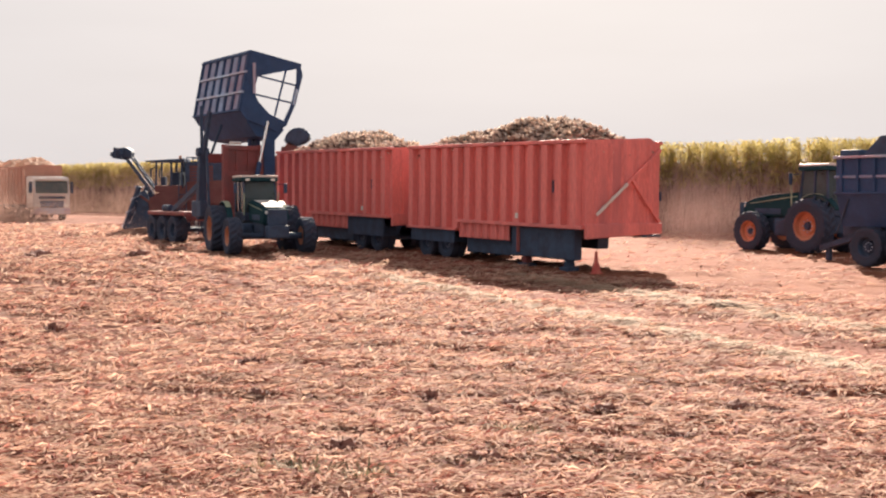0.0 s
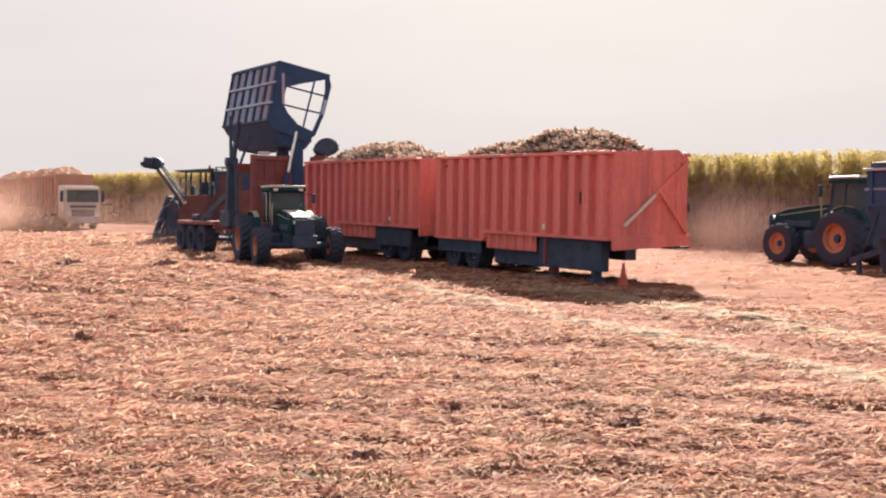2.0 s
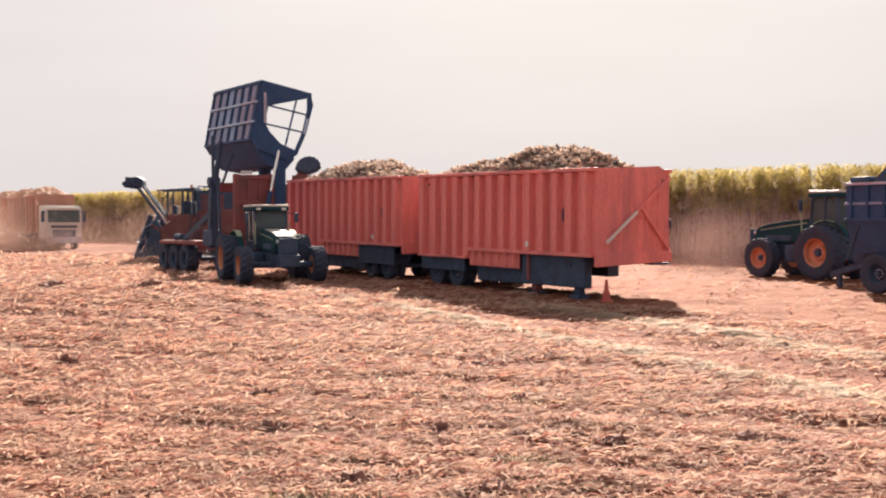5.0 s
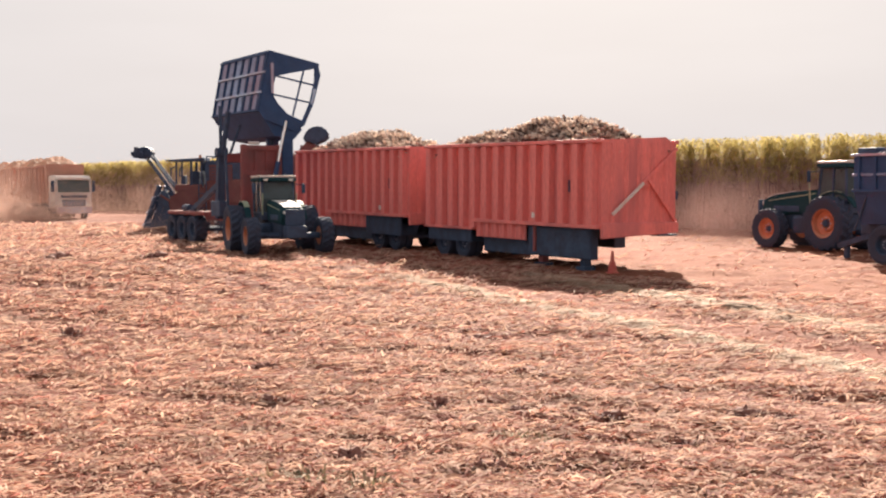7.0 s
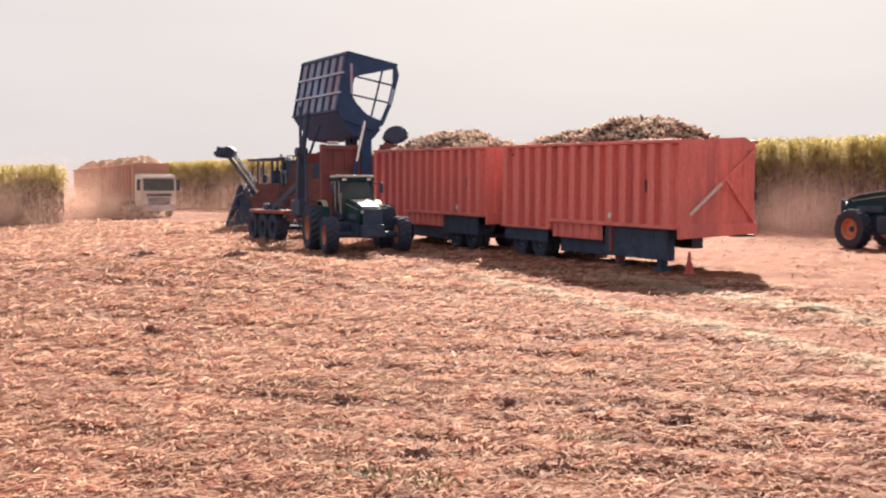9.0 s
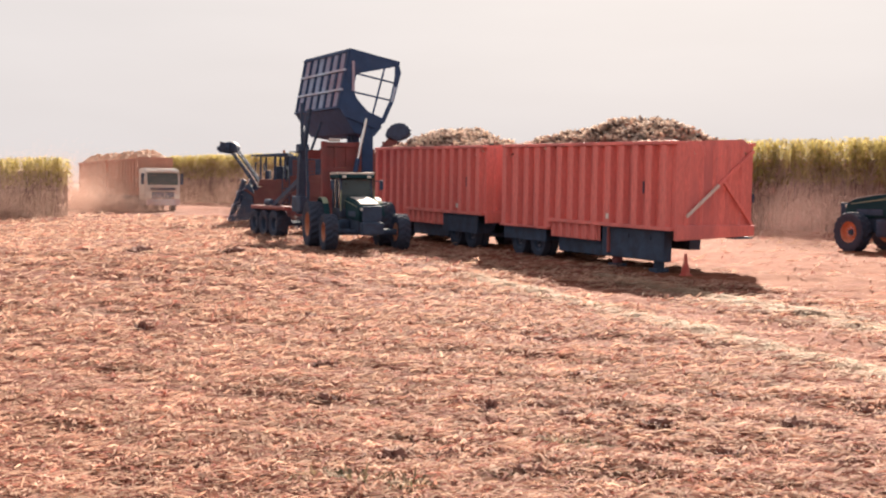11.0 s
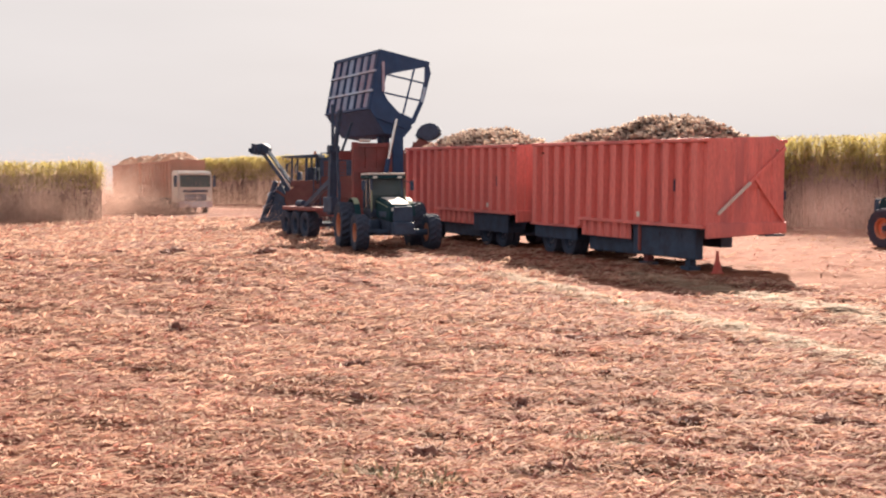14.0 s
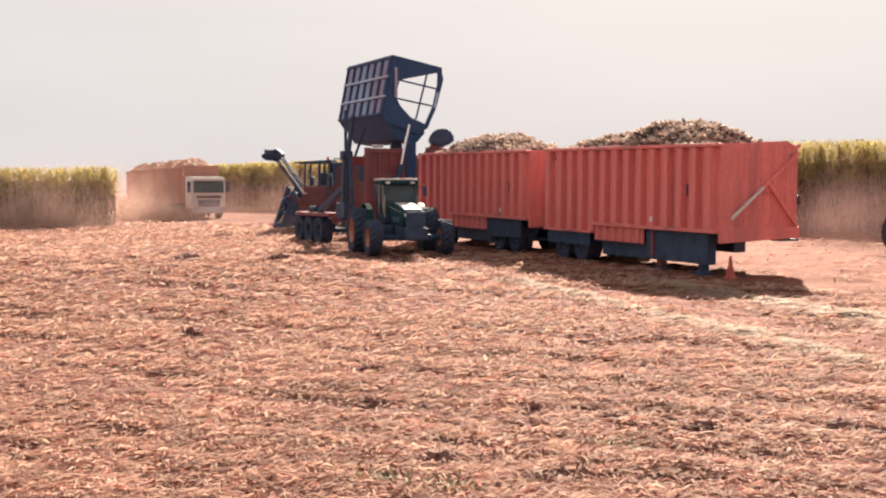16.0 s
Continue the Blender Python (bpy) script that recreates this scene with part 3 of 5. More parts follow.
def sloped(b):
    """The lower edge of the bolster rises to its far end."""
    for v in b.verts:
        if v.co.z < 1.35:
            v.co.z += (v.co.y / TW - 0.5) * 0.14
    return b


def trailer(m, front, label):
    e = thing("cane_trailer", m, label, "trailer", "cane trailers of the road train")
    t = 0.08
    # body panels
    sk = (-7.3, -4.15) if front else (-7.4, -3.6)
    b = B()
    box(b, (-TL, 0, 1.17), (sk[0], t, TZ1 - 0.12))
    box(b, (sk[0] + 0.002, 0, TZ0), (0, t, TZ1 - 0.12))
    part("near_side_panel", b, M_ORANGE, e)
    part("far_side_panel", box(B(), (-TL, TW - t, 1.3), (0, TW, TZ1 - 0.12)), M_ORANGE, e)
    # unseen from the camera; dark red to cut bounce onto the wall behind
    part("rear_panel", box(B(), (-TL, t + 0.002, 1.3), (-TL + t, TW - t - 0.002, TZ1 - 0.12)), M_RED, e)
    b = B()
    ol = [(t + 0.002, 1.52), (TW - t - 0.002, 1.52), (TW - t - 0.002, TZ1 - 0.1), (2.66, TZ1 + 0.1), (t + 0.002, TZ1 - 0.02)]
    lo = [b.verts.new((-t, y, z)) for y, z in ol]
    hi = [b.verts.new((0, y, z)) for y, z in ol]
    b.faces.new(lo[::-1]), b.faces.new(hi)
    for k in range(5):
        b.faces.new((lo[k], lo[(k + 1) % 5], hi[(k + 1) % 5], hi[k]))
    bmesh.ops.recalc_face_normals(b, faces=b.faces[:])
    part("front_panel", b, M_ORANGE, e)
    part("floor", box(B(), (-TL + t, t, 1.36), (-t, TW - t, 1.44)), M_BLACK, e)
    # ribs of the sides
    r1 = part("rib", rib_mesh(TZ0 + 0.02, TZ1 - 0.14), M_ORANGE, e)
    r1.matrix_basis = pose(-0.4, 0, 0)
    r0 = part("rib", rib_mesh(1.19, TZ1 - 0.14), M_ORANGE, e)
    r0.matrix_basis = pose(-TL + 0.25, 0, 0)
    k = 1
    while 0.4 + 0.77 * k < TL - 0.5:
        x = -0.4 - 0.77 * k
        again("rib", r1 if x > sk[0] else r0, pose(x, 0, 0), e)
        k += 1
    for k in range(14):
        again("rib", r1, pose(-0.4 - 0.77 * k, TW, 0, 0, 0, 180), e)
    r2 = part("rib", rib_mesh(1.56, TZ1 - 0.12, 0.2, 0.05), M_ORANGE, e)
    for k in range(5):
        (again("rib", r2, pose(0, 0.45 + 0.55 * k, 0, 0, 0, 90), e) if k else setattr(r2, "matrix_basis", pose(0, 0.45, 0, 0, 0, 90)))
    # rails
    b = B()
    box(b, (-TL - 0.03, -0.21, TZ1 - 0.12), (0.03, 0.1, TZ1), 0.02)
    part("near_top_rail", b, M_ORANGE, e)
    part("far_top_rail", box(B(), (-TL - 0.03, TW - 0.1, TZ1 - 0.12), (0.03, TW + 0.1, TZ1), 0.02), M_ORANGE, e)
    part("rear_top_rail", box(B(), (-TL - 0.06, 0.102, TZ1 - 0.12), (-TL + 0.1, TW - 0.102, TZ1 - 0.004), 0.02), M_ORANGE, e)
    part("bottom_rail", box(B(), (sk[0], -0.22, TZ0 - 0.10), (0.02, 0.02, TZ0 + 0.015), 0.015), M_ORANGE, e)
    part("rear_bottom_rail", box(B(), (-TL - 0.02, -0.22, 1.10), (sk[0] - 0.004, 0.02, 1.18), 0.015), M_ORANGE, e)
    # ribbed skirt behind the wheels
    part("skirt", box(B(), (sk[0], -0.02, 0.86), (sk[1], 0.03, TZ0 - 0.102)), M_ORANGE, e)
    r3 = part("skirt_rib", rib_mesh(0.88, TZ0 - 0.12, 0.30, 0.09), M_ORANGE, e)
    n = int((sk[1] - sk[0]) / 0.52)
    for k in range(n):
        mm = pose(sk[0] + 0.28 + 0.52 * k, -0.02, 0)
        if k:
            again("skirt_rib", r3, mm, e)
        else:
            r3.matrix_basis = mm
    # bolster and braces of the front wall
    part("front_beam", sloped(box(B(), (0.004, -0.05, 1.16), (0.16, TW + 0.02, 1.58), 0.03)), M_ORANGE, e)
    part("front_beam_shoe", box(B(), (-0.3, 2.3, 1.12), (0.14, 3.08, 1.19), 0.02), M_BLACK, e)
    if front:
        part("brace", beam(B(), (0.13, 0.36, 1.86), (0.13, 1.62, 2.86), 0.07, 0.09), M_WHITE, e, "pale lower diagonal brace")
        part("brace", beam(B(), (0.11, 1.63, 2.87), (0.09, TW - 0.05, 3.98), 0.07, 0.10), M_ORANGE, e)
        part("brace", beam(B(), (0.12, 1.80, 3.02), (0.10, TW - 0.06, 1.6), 0.07, 0.10), M_ORANGE, e)
        part("brace_gusset", box(B(), (0.052, 1.55, 2.72), (0.075, 1.95, 3.18)), M_ORANGE, e)
    part("latch", box(B(), (-0.02, TW + 0.002, 2.3), (0.06, TW + 0.06, 2.6), 0.02), M_BLACK, e)
    part("marker_plate", box(B(), (-3.5 if front else -2.2, -0.23, 1.66), (-3.36 if front else -2.06, -0.202, 1.84)), M_LAMP, e, "small pale reflector plate")
    part("marker_plate", box(B(), (-1.72, -0.02, 2.55), (-1.64, -0.002, 2.95)), M_BLACK, e)
    # chassis
    for y in (0.9, 2.1):
        part("chassis_beam", box(B(), (-TL + 0.1, y, 1.06), (-1.4, y + 0.16, 1.352)), M_BLACK, e)
    if front:
        b = B()
        box(b, (-4.1, 0.05, 0.36), (-0.62, 0.40, 1.385), 0.06)
        part("tool_box", b, M_BLACK, e)
        part("tool_box", box(B(), (-3.7, 2.5, 0.6), (-2.4, 3.0, 1.35), 0.04), M_BLACK, e)
        part("tool_box_lid", box(B(), (-4.0, 0.03, 1.18), (-0.7, 0.048, 1.34), 0.005), M_BLACK, e)
        for x in (-2.6, -1.4):
            part("tool_box_latch", box(B(), (x, 0.02, 1.05), (x + 0.1, 0.048, 1.2), 0.005), M_BLACK, e)
        for x in (-1.3, -3.65):
            part("landing_leg", box(B(), (x - 0.13, 0.28, 0.12), (x + 0.13, 0.54, 0.356), 0.015), M_BLACK if x > -2 else M_RED, e)
            part("leg_foot", box(B(), (x - 0.24, 0.17, -0.03), (x + 0.24, 0.65, 0.118), 0.03), M_BLACK, e)
            if x < -2:
                part("leg_tube", rod(B(), (x, 0.03, 0.5), (x, 0.03, 1.36), 0.07), M_RED, e)
        groups = (-9.9, -8.5)
    else:
        part("drawbar", beam(B(), (-0.2, 1.55, 0.95), (1.7, 1.55, 0.85), 0.22, 0.18), M_BLACK, e)
        groups = (-2.9, -1.5, -9.9, -8.6)
    for gx in groups:
        part("axle", rod(B(), (gx, 0.2, 0.53), (gx, TW - 0.2, 0.53), 0.09), M_BLACK, e)
        for y, s in ((0.28, -1), (0.62, -1), (TW - 0.62, 1), (TW - 0.28, 1)):
            wheel_parts(e, 0.53, 0.29, pose(gx, y, 0.53), M_BLACK, 0, 0.56, s)
        part("mudguard", arc_band(B(), gx, 0.53, 0.68, 0.15, math.pi - 0.15, 0.02, 0.75, 0.03), M_BLACK, e)
    gmid = (groups[0] + groups[1]) / 2
    part("side_guard", box(B(), (gmid - 1.55, -0.03, 0.62), (gmid + 1.55, 0.03, 1.09 if front else 1.38)), M_BLACK, e)
    part("suspension", box(B(), (gmid - 1.0, 0.8, 0.6), (gmid + 1.0, 0.88, 1.0)), M_BLACK, e)
    # black blocks added to stand for the deep shade below the skirt
    part("underbody_locker", box(B(), (sk[0] + 0.1, 0.25, 0.32), (sk[1] - 0.1, 0.85, 0.98), 0.04), M_BLACK, e)
    part("underbody_locker", box(B(), (sk[0] + 0.1, 2.2, 0.40), (sk[1] - 0.1, 2.8, 0.98), 0.04), M_BLACK, e)
    part("air_tank", rod(B(), (sk[0] + 0.4, 1.5, 0.85), (sk[0] + 1.6, 1.5, 0.85), 0.18), M_BLACK, e)
    return e


C0 = Vector((4.94, 38.8, 0))
FRONT_M = pose(C0.x, C0.y, ground_z(C0.x, C0.y), 0, math.degrees(math.atan(SLOPE * 0.857)), YAW)
R0 = C0 - HEAD * 12.35
REAR_M = pose(R0.x, R0.y, ground_z(R0.x, R0.y), 0, math.degrees(math.atan(SLOPE * 0.857)), YAW)
trailer(FRONT_M, True, "orange ribbed-steel cane trailer on landing legs, heaped full")
trailer(REAR_M, False, "orange ribbed-steel rear cane trailer coupled behind, heaped full")


def load(m, humps, seed, label):
    """Chopped cane heaped in a trailer: a body with loose billets over it."""
    e = thing("cane_load", m, label, "cane", "heaps of chopped cane")
    xs, ys = np.linspace(-TL + 0.1, -0.1, 110), np.linspace(0.11, TW - 0.11, 32)
    X, Y = np.meshgrid(xs, ys, indexing="ij")

    def top(x, y):
        z = np.full(np.shape(x), 3.75)
        for cx, half, h in humps:
            q = np.clip(1 - ((x - cx) / half) ** 2, 0, 1)
            z = np.maximum(z, 3.8 + (h + 0.2) * q ** 0.6 * np.clip(1 - ((y - 1.55) / 1.62) ** 2, 0, 1) ** 0.55)
        return z + (field(x, y, 0.5, seed) - 0.5) * 0.28 + (field(x, y, 0.18, seed + 1) - 0.5) * 0.14
    Z = top(X, Y)
    i = (np.arange(109)[:, None] * 32 + np.arange(31)[None]).ravel()
    ob = pieces("heap", np.stack([X, Y, Z], -1).reshape(-1, 3), np.stack([i, i + 32, i + 33, i + 1], 1), M_BILLET, e)
    n = 7500
    x, y = rng.uniform(-TL + 0.2, -0.2, n), rng.uniform(0.14, TW - 0.14, n)
    z = top(x, y) + rng.uniform(-0.02, 0.07, n)
    a, t = rng.uniform(0, 6.283, n), rng.normal(0, 0.3, n)
    d = np.stack([np.cos(a) * np.cos(t), np.sin(a) * np.cos(t), np.sin(t)], 1)
    s = unit(np.cross(d, [0.02, 0.01, 1.0]))
    c = np.cross(s, d)
    L, R = rng.uniform(0.12, 0.30, n)[:, None], rng.uniform(0.026, 0.052, n)[:, None]
    p = np.stack([x, y, z], 1)
    v = np.empty((n, 10, 3))
    for k in range(5):
        off = (s * math.cos(1.2566 * k) + c * math.sin(1.2566 * k)) * R
        v[:, k], v[:, 5 + k] = p - d * L + off, p + d * L + off
    b = (np.arange(n) * 10)[:, None]
    quads = np.concatenate([b + [k, (k + 1) % 5, 5 + (k + 1) % 5, 5 + k] for k in range(5)])
    tagged(pieces("loose_billet_layer", v.reshape(-1, 3), quads, M_BILLET, e), kind="stuff")
    n = 1500
    x, y = rng.uniform(-TL + 0.2, -0.2, n), rng.uniform(0.14, TW - 0.14, n)
    a, t = rng.uniform(0, 6.283, n), rng.normal(0.05, 0.25, n)
    d = np.stack([np.cos(a) * np.cos(t), np.sin(a) * np.cos(t), np.sin(t)], 1)
    w = unit(np.stack([-np.sin(a), np.cos(a), rng.normal(0, 0.6, n)], 1))
    v, f = strips(np.stack([x, y, top(x, y)], 1), d, w, rng.uniform(0.15, 0.45, n), rng.uniform(0, 0.15, n), np.full(n, 0.03))
    tagged(pieces("leaf_trash", v, f, M_BILLET, e), kind="stuff")


load(FRONT_M, ((-4.3, 3.2, 0.95), (-7.2, 3.4, 0.6), (-2.6, 1.5, 0.75)), 41, "heap of chopped sugarcane billets in the front trailer")
load(REAR_M, ((-5.6, 3.9, 0.9), (-7.6, 2.8, 0.6), (-3.2, 2.4, 0.5)), 47, "heap of chopped sugarcane billets in the rear trailer")


# ---- tractors ----
def tractor(m, label, track=1.02, fwd=0.0, cw=1.0, cl=1.0):
    """A large row-crop tractor; x runs forward from the rear axle's middle.
    track: half the gauge; fwd: cab set forward; cw, cl: cab width and length."""
    e = thing("tractor", m, label, "tractor", "farm tractors")
    for y, s in ((-track, -1), (track, 1)):
        wheel_parts(e, 1.0, 0.66, pose(0, y, 1.0), M_RIM, 20, 0.52, s)
        wheel_parts(e, 0.76, 0.52, pose(2.87, y * 0.97, 0.76), M_RIM, 18, 0.52, s)
        part("rear_fender", arc_band(B(), 0, 1.0, 1.16, 0.35, 2.6, s * (track - 0.36) - 0.12, s * (track - 0.36) + 0.12, 0.05, 12), M_GREEN, e)
    part("rear_axle", rod(B(), (0, -track + 0.2, 1.0), (0, track - 0.2, 1.0), 0.2), M_BLACK, e)
    part("front_axle", rod(B(), (2.87, 0.2 - track, 0.76), (2.87, track - 0.2, 0.76), 0.13), M_BLACK, e)
    part("transmission", box(B(), (-0.6, -0.36, 0.72), (3.3, 0.36, 1.35), 0.06), M_BLACK, e)
    b = prism(B(), [(0.95, 1.35), (3.75, 1.2), (3.85, 1.5), (3.78, 1.84), (3.3, 2.02), (2.3, 2.15), (0.95, 2.24)], -0.46, 0.46)
    bmesh.ops.bevel(b, geom=b.edges[:], offset=0.07, segments=2, affect="EDGES")
    hood = part("hood", b, M_GREEN, e)
    # the highlight along the hood's edge, drawn as a thin pale line
    part("hood_stripe", prism(B(), [(1.1, 2.06), (3.5, 1.80), (3.5, 1.825), (1.1, 2.10)], -0.468, 0.468), M_TRIM_GLINT, hood, "pale line painted as the hood's edge highlight")
    part("grille", box(B(), (3.78, -0.34, 1.24), (3.87, 0.34, 1.66), 0.02), M_BLACK, hood)
    for s in (-1, 1):
        part("headlight", box(B(), (3.76, s * 0.30 - 0.1, 1.66), (3.86, s * 0.30 + 0.1, 1.78), 0.02), M_LAMP, hood)
    part("side_vent", box(B(), (1.9, -0.475, 1.4), (3.2, 0.475, 1.62), 0.01), M_BLACK, hood)
    part("front_weight_block", box(B(), (3.75, -0.42, 0.7), (4.3, 0.42, 1.2), 0.05), M_BLACK, e)
    part("weight_bracket", box(B(), (3.2, -0.3, 0.75), (3.745, 0.3, 1.15), 0.03), M_BLACK, e)
    part("front_guard", box(B(), (4.05, -0.38, 1.204), (4.12, 0.38, 1.85), 0.02), M_BLACK, e)
    # cab
    cabin = Matrix.Translation((fwd, 0, 0)) @ Matrix.Diagonal((cl, cw, 1, 1))

    def cpart(name, bm, mat, parent=None, label=""):
        bmesh.ops.transform(bm, matrix=cabin, verts=bm.verts[:])
        return part(name, bm, mat, parent or e, label)
    cpart("cab_floor", box(B(), (-0.75, -0.78, 1.36), (1.0, 0.78, 1.7), 0.05), M_BLACK)
    cpart("cab_glass", prism(B(), [(-0.66, 1.704), (0.93, 1.704), (0.98, 2.3), (0.74, 3.0), (-0.62, 3.0)], -0.72, 0.72), M_GLASS)
    for s in (-1, 1):
        for p, q in (((-0.68, 1.7), (-0.66, 3.0)), ((0.1, 1.7), (0.05, 3.0)), ((0.98, 1.7), (0.78, 3.0))):
            cpart("cab_pillar", beam(B(), (p[0], s * 0.74, p[1]), (q[0], s * 0.74, q[1]), 0.07, 0.09), M_BLACK)
    roof = cpart("roof", box(B(), (-0.85, -0.88, 3.004), (0.95, 0.88, 3.17), 0.06), M_GREEN)
    # white cap paints the sunlit upper edge of the roof
    cpart("roof_cap", box(B(), (-0.83, -0.86, 3.173), (0.93, 0.86, 3.26), 0.03), M_WHITE, roof, "roof top painted pale as if sunlit")
    for s in (-1, 1):
        cpart("work_light", box(B(), (0.95, s * 0.6 - 0.1, 3.02), (1.02, s * 0.6 + 0.1, 3.12), 0.015), M_LAMP, roof)
        cpart("mirror_arm", beam(B(), (0.9, s * 0.8, 2.9), (1.05, s * 1.18, 2.85), 0.03), M_BLACK)
        cpart("mirror", box(B(), (1.02, s * 1.18 - 0.09, 2.5), (1.07, s * 1.18 + 0.09, 2.92), 0.02), M_BLACK)
    # the hood's sun highlight is a pale strip; the fenders get pale caps
    part("hood_top", prism(B(), [(1.3 + fwd, 2.19), (2.3, 2.155), (3.3, 2.025), (3.62, 1.93), (3.62, 1.95), (3.3, 2.05), (2.3, 2.18), (1.3 + fwd, 2.215)], -0.34, 0.34), M_WHITE, hood, "pale painted highlight on top of the hood")
    for s in (-1, 1):
        part("fender_top", arc_band(B(), 0, 1.0, 1.185, 0.9, 1.9, s * (track - 0.36) - 0.11, s * (track - 0.36) + 0.11, 0.02, 8), M_TRIM_GLINT, e)
        part("handrail", rod(B(), (1.1 + fwd, s * 0.8 * cw, 1.6), (1.15 + fwd, s * 0.8 * cw, 2.5), 0.025, seg=8), M_TRIM_GLINT, e)
    part("exhaust", rod(B(), (1.15, -0.55, 1.9), (1.12, -0.62, 3.1), 0.07), M_BLACK, e)
    part("step_box", box(B(), (0.2, 0.72, 0.5), (0.8, 0.98, 1.4), 0.03), M_BLACK, e)
    part("fuel_tank", box(B(), (0.9, -0.85, 0.6), (1.9, -0.38, 1.25), 0.1), M_BLACK, e)
    part("fuel_tank", box(B(), (0.95, 0.38, 0.6), (1.9, 0.85, 1.25), 0.1), M_BLACK, e)
    part("seat", box(B(), (-0.45, -0.25, 1.75), (0.0, 0.25, 2.5), 0.08), M_BLACK, e)
    part("hitch", beam(B(), (-0.5, 0, 0.65), (-1.45, 0, 0.6), 0.25, 0.14), M_BLACK, e)
    return e


ta = Vector((-7.15, 50.36, 0))
tractor(at(ta.x, ta.y, YAW - 10) @ Matrix.Diagonal((1, 1, 0.95, 1)), "dark green tractor with roof top painted sunlit pale, hitched to the tipping cart", 1.5, 0.4, 0.86)
tb = Vector((15.22, 48.4, 0)) + LEFT * 1.12
tractor(at(tb.x, tb.y, YAW + 180) @ Matrix.Diagonal((1.08, 1.08, 1.1, 1)), "large dark green tractor with orange-yellow wheel discs, parked", 1.02, -0.05, 1.0, 0.8)


# ---- tipping cart with its bin held high ----
def cart(m):
    e = thing("tipping_cart", m, "cane transfer cart tipping its raised blue bin, red mast", "farm cart")
    # undercarriage
    for y in (-0.85, 0.65):
        part("chassis_beam", box(B(), (-7.9, y, 1.08), (0.4, y + 0.2, 1.36), 0.02), M_RED, e)
    part("chassis_end", rod(B(), (-7.95, -1.0, 1.25), (-7.95, 1.0, 1.25), 0.2), M_BLACK, e)
    part("drawbar", beam(B(), (0.3, 0, 0.95), (1.9, -0.66, 0.64), 0.3, 0.2), M_BLACK, e)
    for gx in (-7.3, -5.85, -4.4):
        part("axle", rod(B(), (gx, -1.3, 0.66), (gx, 1.3, 0.66), 0.1), M_BLACK, e)
        for y, s in ((-1.4, -1), (1.4, 1)):
            wheel_parts(e, 0.66, 0.6, pose(gx, y, 0.66), M_BLACK, 14, 0.5, s)
    for y in (-0.95, 0.95):
        part("walking_beam", box(B(), (-7.6, y - 0.07, 0.70), (-4.1, y + 0.07, 1.0), 0.03), M_BLACK, e)
        part("beam_hanger", box(B(), (-6.1, y - 0.1, 0.95), (-5.6, y + 0.1, 1.1), 0.02), M_BLACK, e)
    part("reflector", box(B(), (-2.5, -1.28, 1.0), (-2.35, -1.24, 1.1), 0.01), M_LAMP, e)
    part("reflector", box(B(), (-2.5, -1.28, 0.55), (-2.2, -1.24, 0.62), 0.01), M_LAMP, e)
    part("lamp_bar", beam(B(), (-2.4, -1.2, 0.5), (-2.4, -0.8, 1.1), 0.06), M_BLACK, e)
    part("side_frame", box(B(), (-7.9, -1.65, 1.34), (-2.9, -1.05, 1.52), 0.05), M_RED, e)
    part("side_frame", box(B(), (-7.9, 1.05, 1.34), (-2.9, 1.65, 1.52), 0.05), M_RED, e)
    part("fender_roll", rod(B(), (-6.4, -1.3, 1.66), (-5.6, -1.3, 1.66), 0.16), M_BLACK, e)
    # front mast
    for y in (-0.92, 0.72):
        part("mast_post", box(B(), (-0.2, y, 0.8), (0.05, y + 0.22, 4.45), 0.02), M_RED, e)
    for z in (1.3, 3.1, 4.22):
        part("mast_cross_beam", box(B(), (-0.18, -0.698, z), (0.03, 0.718, z + 0.2), 0.02), M_RED, e)
    part("mast_plate", box(B(), (-0.12, -0.696, 1.504), (-0.06, 0.716, 3.096)), M_RED, e)
    part("mast_plate", box(B(), (-0.12, -0.696, 3.304), (-0.06, 0.716, 4.216)), M_RED, e)
    for y in (-0.32, 0.22):
        part("mast_stiffener", box(B(), (-0.058, y, 1.504), (0.02, y + 0.1, 4.216)), M_RED, e)
    part("mast_guard", rod(B(), (-0.02, -0.6, 4.52), (-0.02, -0.1, 4.52), 0.07), M_WHITE, e, "pale curved guard")
    # rear mast and its struts
    for y in (-1.3, 1.2):
        part("mast_post", beam(B(), (-1.75, y, 1.2), (-1.45, y, 4.2), 0.34, 0.3), M_BLACK, e)
        part("mast_foot", box(B(), (-2.3, y - 0.22, 1.3), (-1.2, y + 0.22, 2.0), 0.06), M_BLACK, e)
        part("lift_arm", beam(B(), (-5.4, y * 0.95, 1.55), (-1.9, y * 0.95, 2.75), 0.2, 0.24), M_BLACK, e)
        part("lift_arm", beam(B(), (-1.5, y, 4.1), (-1.9, y * 0.9, 6.2), 0.14), M_BLACK, e)
        part("lift_arm", beam(B(), (-1.3, y, 4.0), (-0.9, y * 0.9, 5.9), 0.16), M_BLACK, e)
        part("mast_pin", rod(B(), (-1.45, y - 0.25, 4.15), (-1.45, y + 0.25, 4.15), 0.2), M_BLACK, e)
    part("mast_bridge", box(B(), (-1.7, -1.1, 3.7), (-1.3, 1.0, 4.1), 0.05), M_RED, e)
    part("hydraulic_ram", rod(B(), (0.2, 0.70, 3.7), (0.14, 1.12, 5.5), 0.07), M_CHROME, e, "bright hydraulic ram")
    part("ram_sleeve", rod(B(), (0.24, 0.45, 2.6), (0.2, 0.70, 3.7), 0.11), M_NAVY, e)
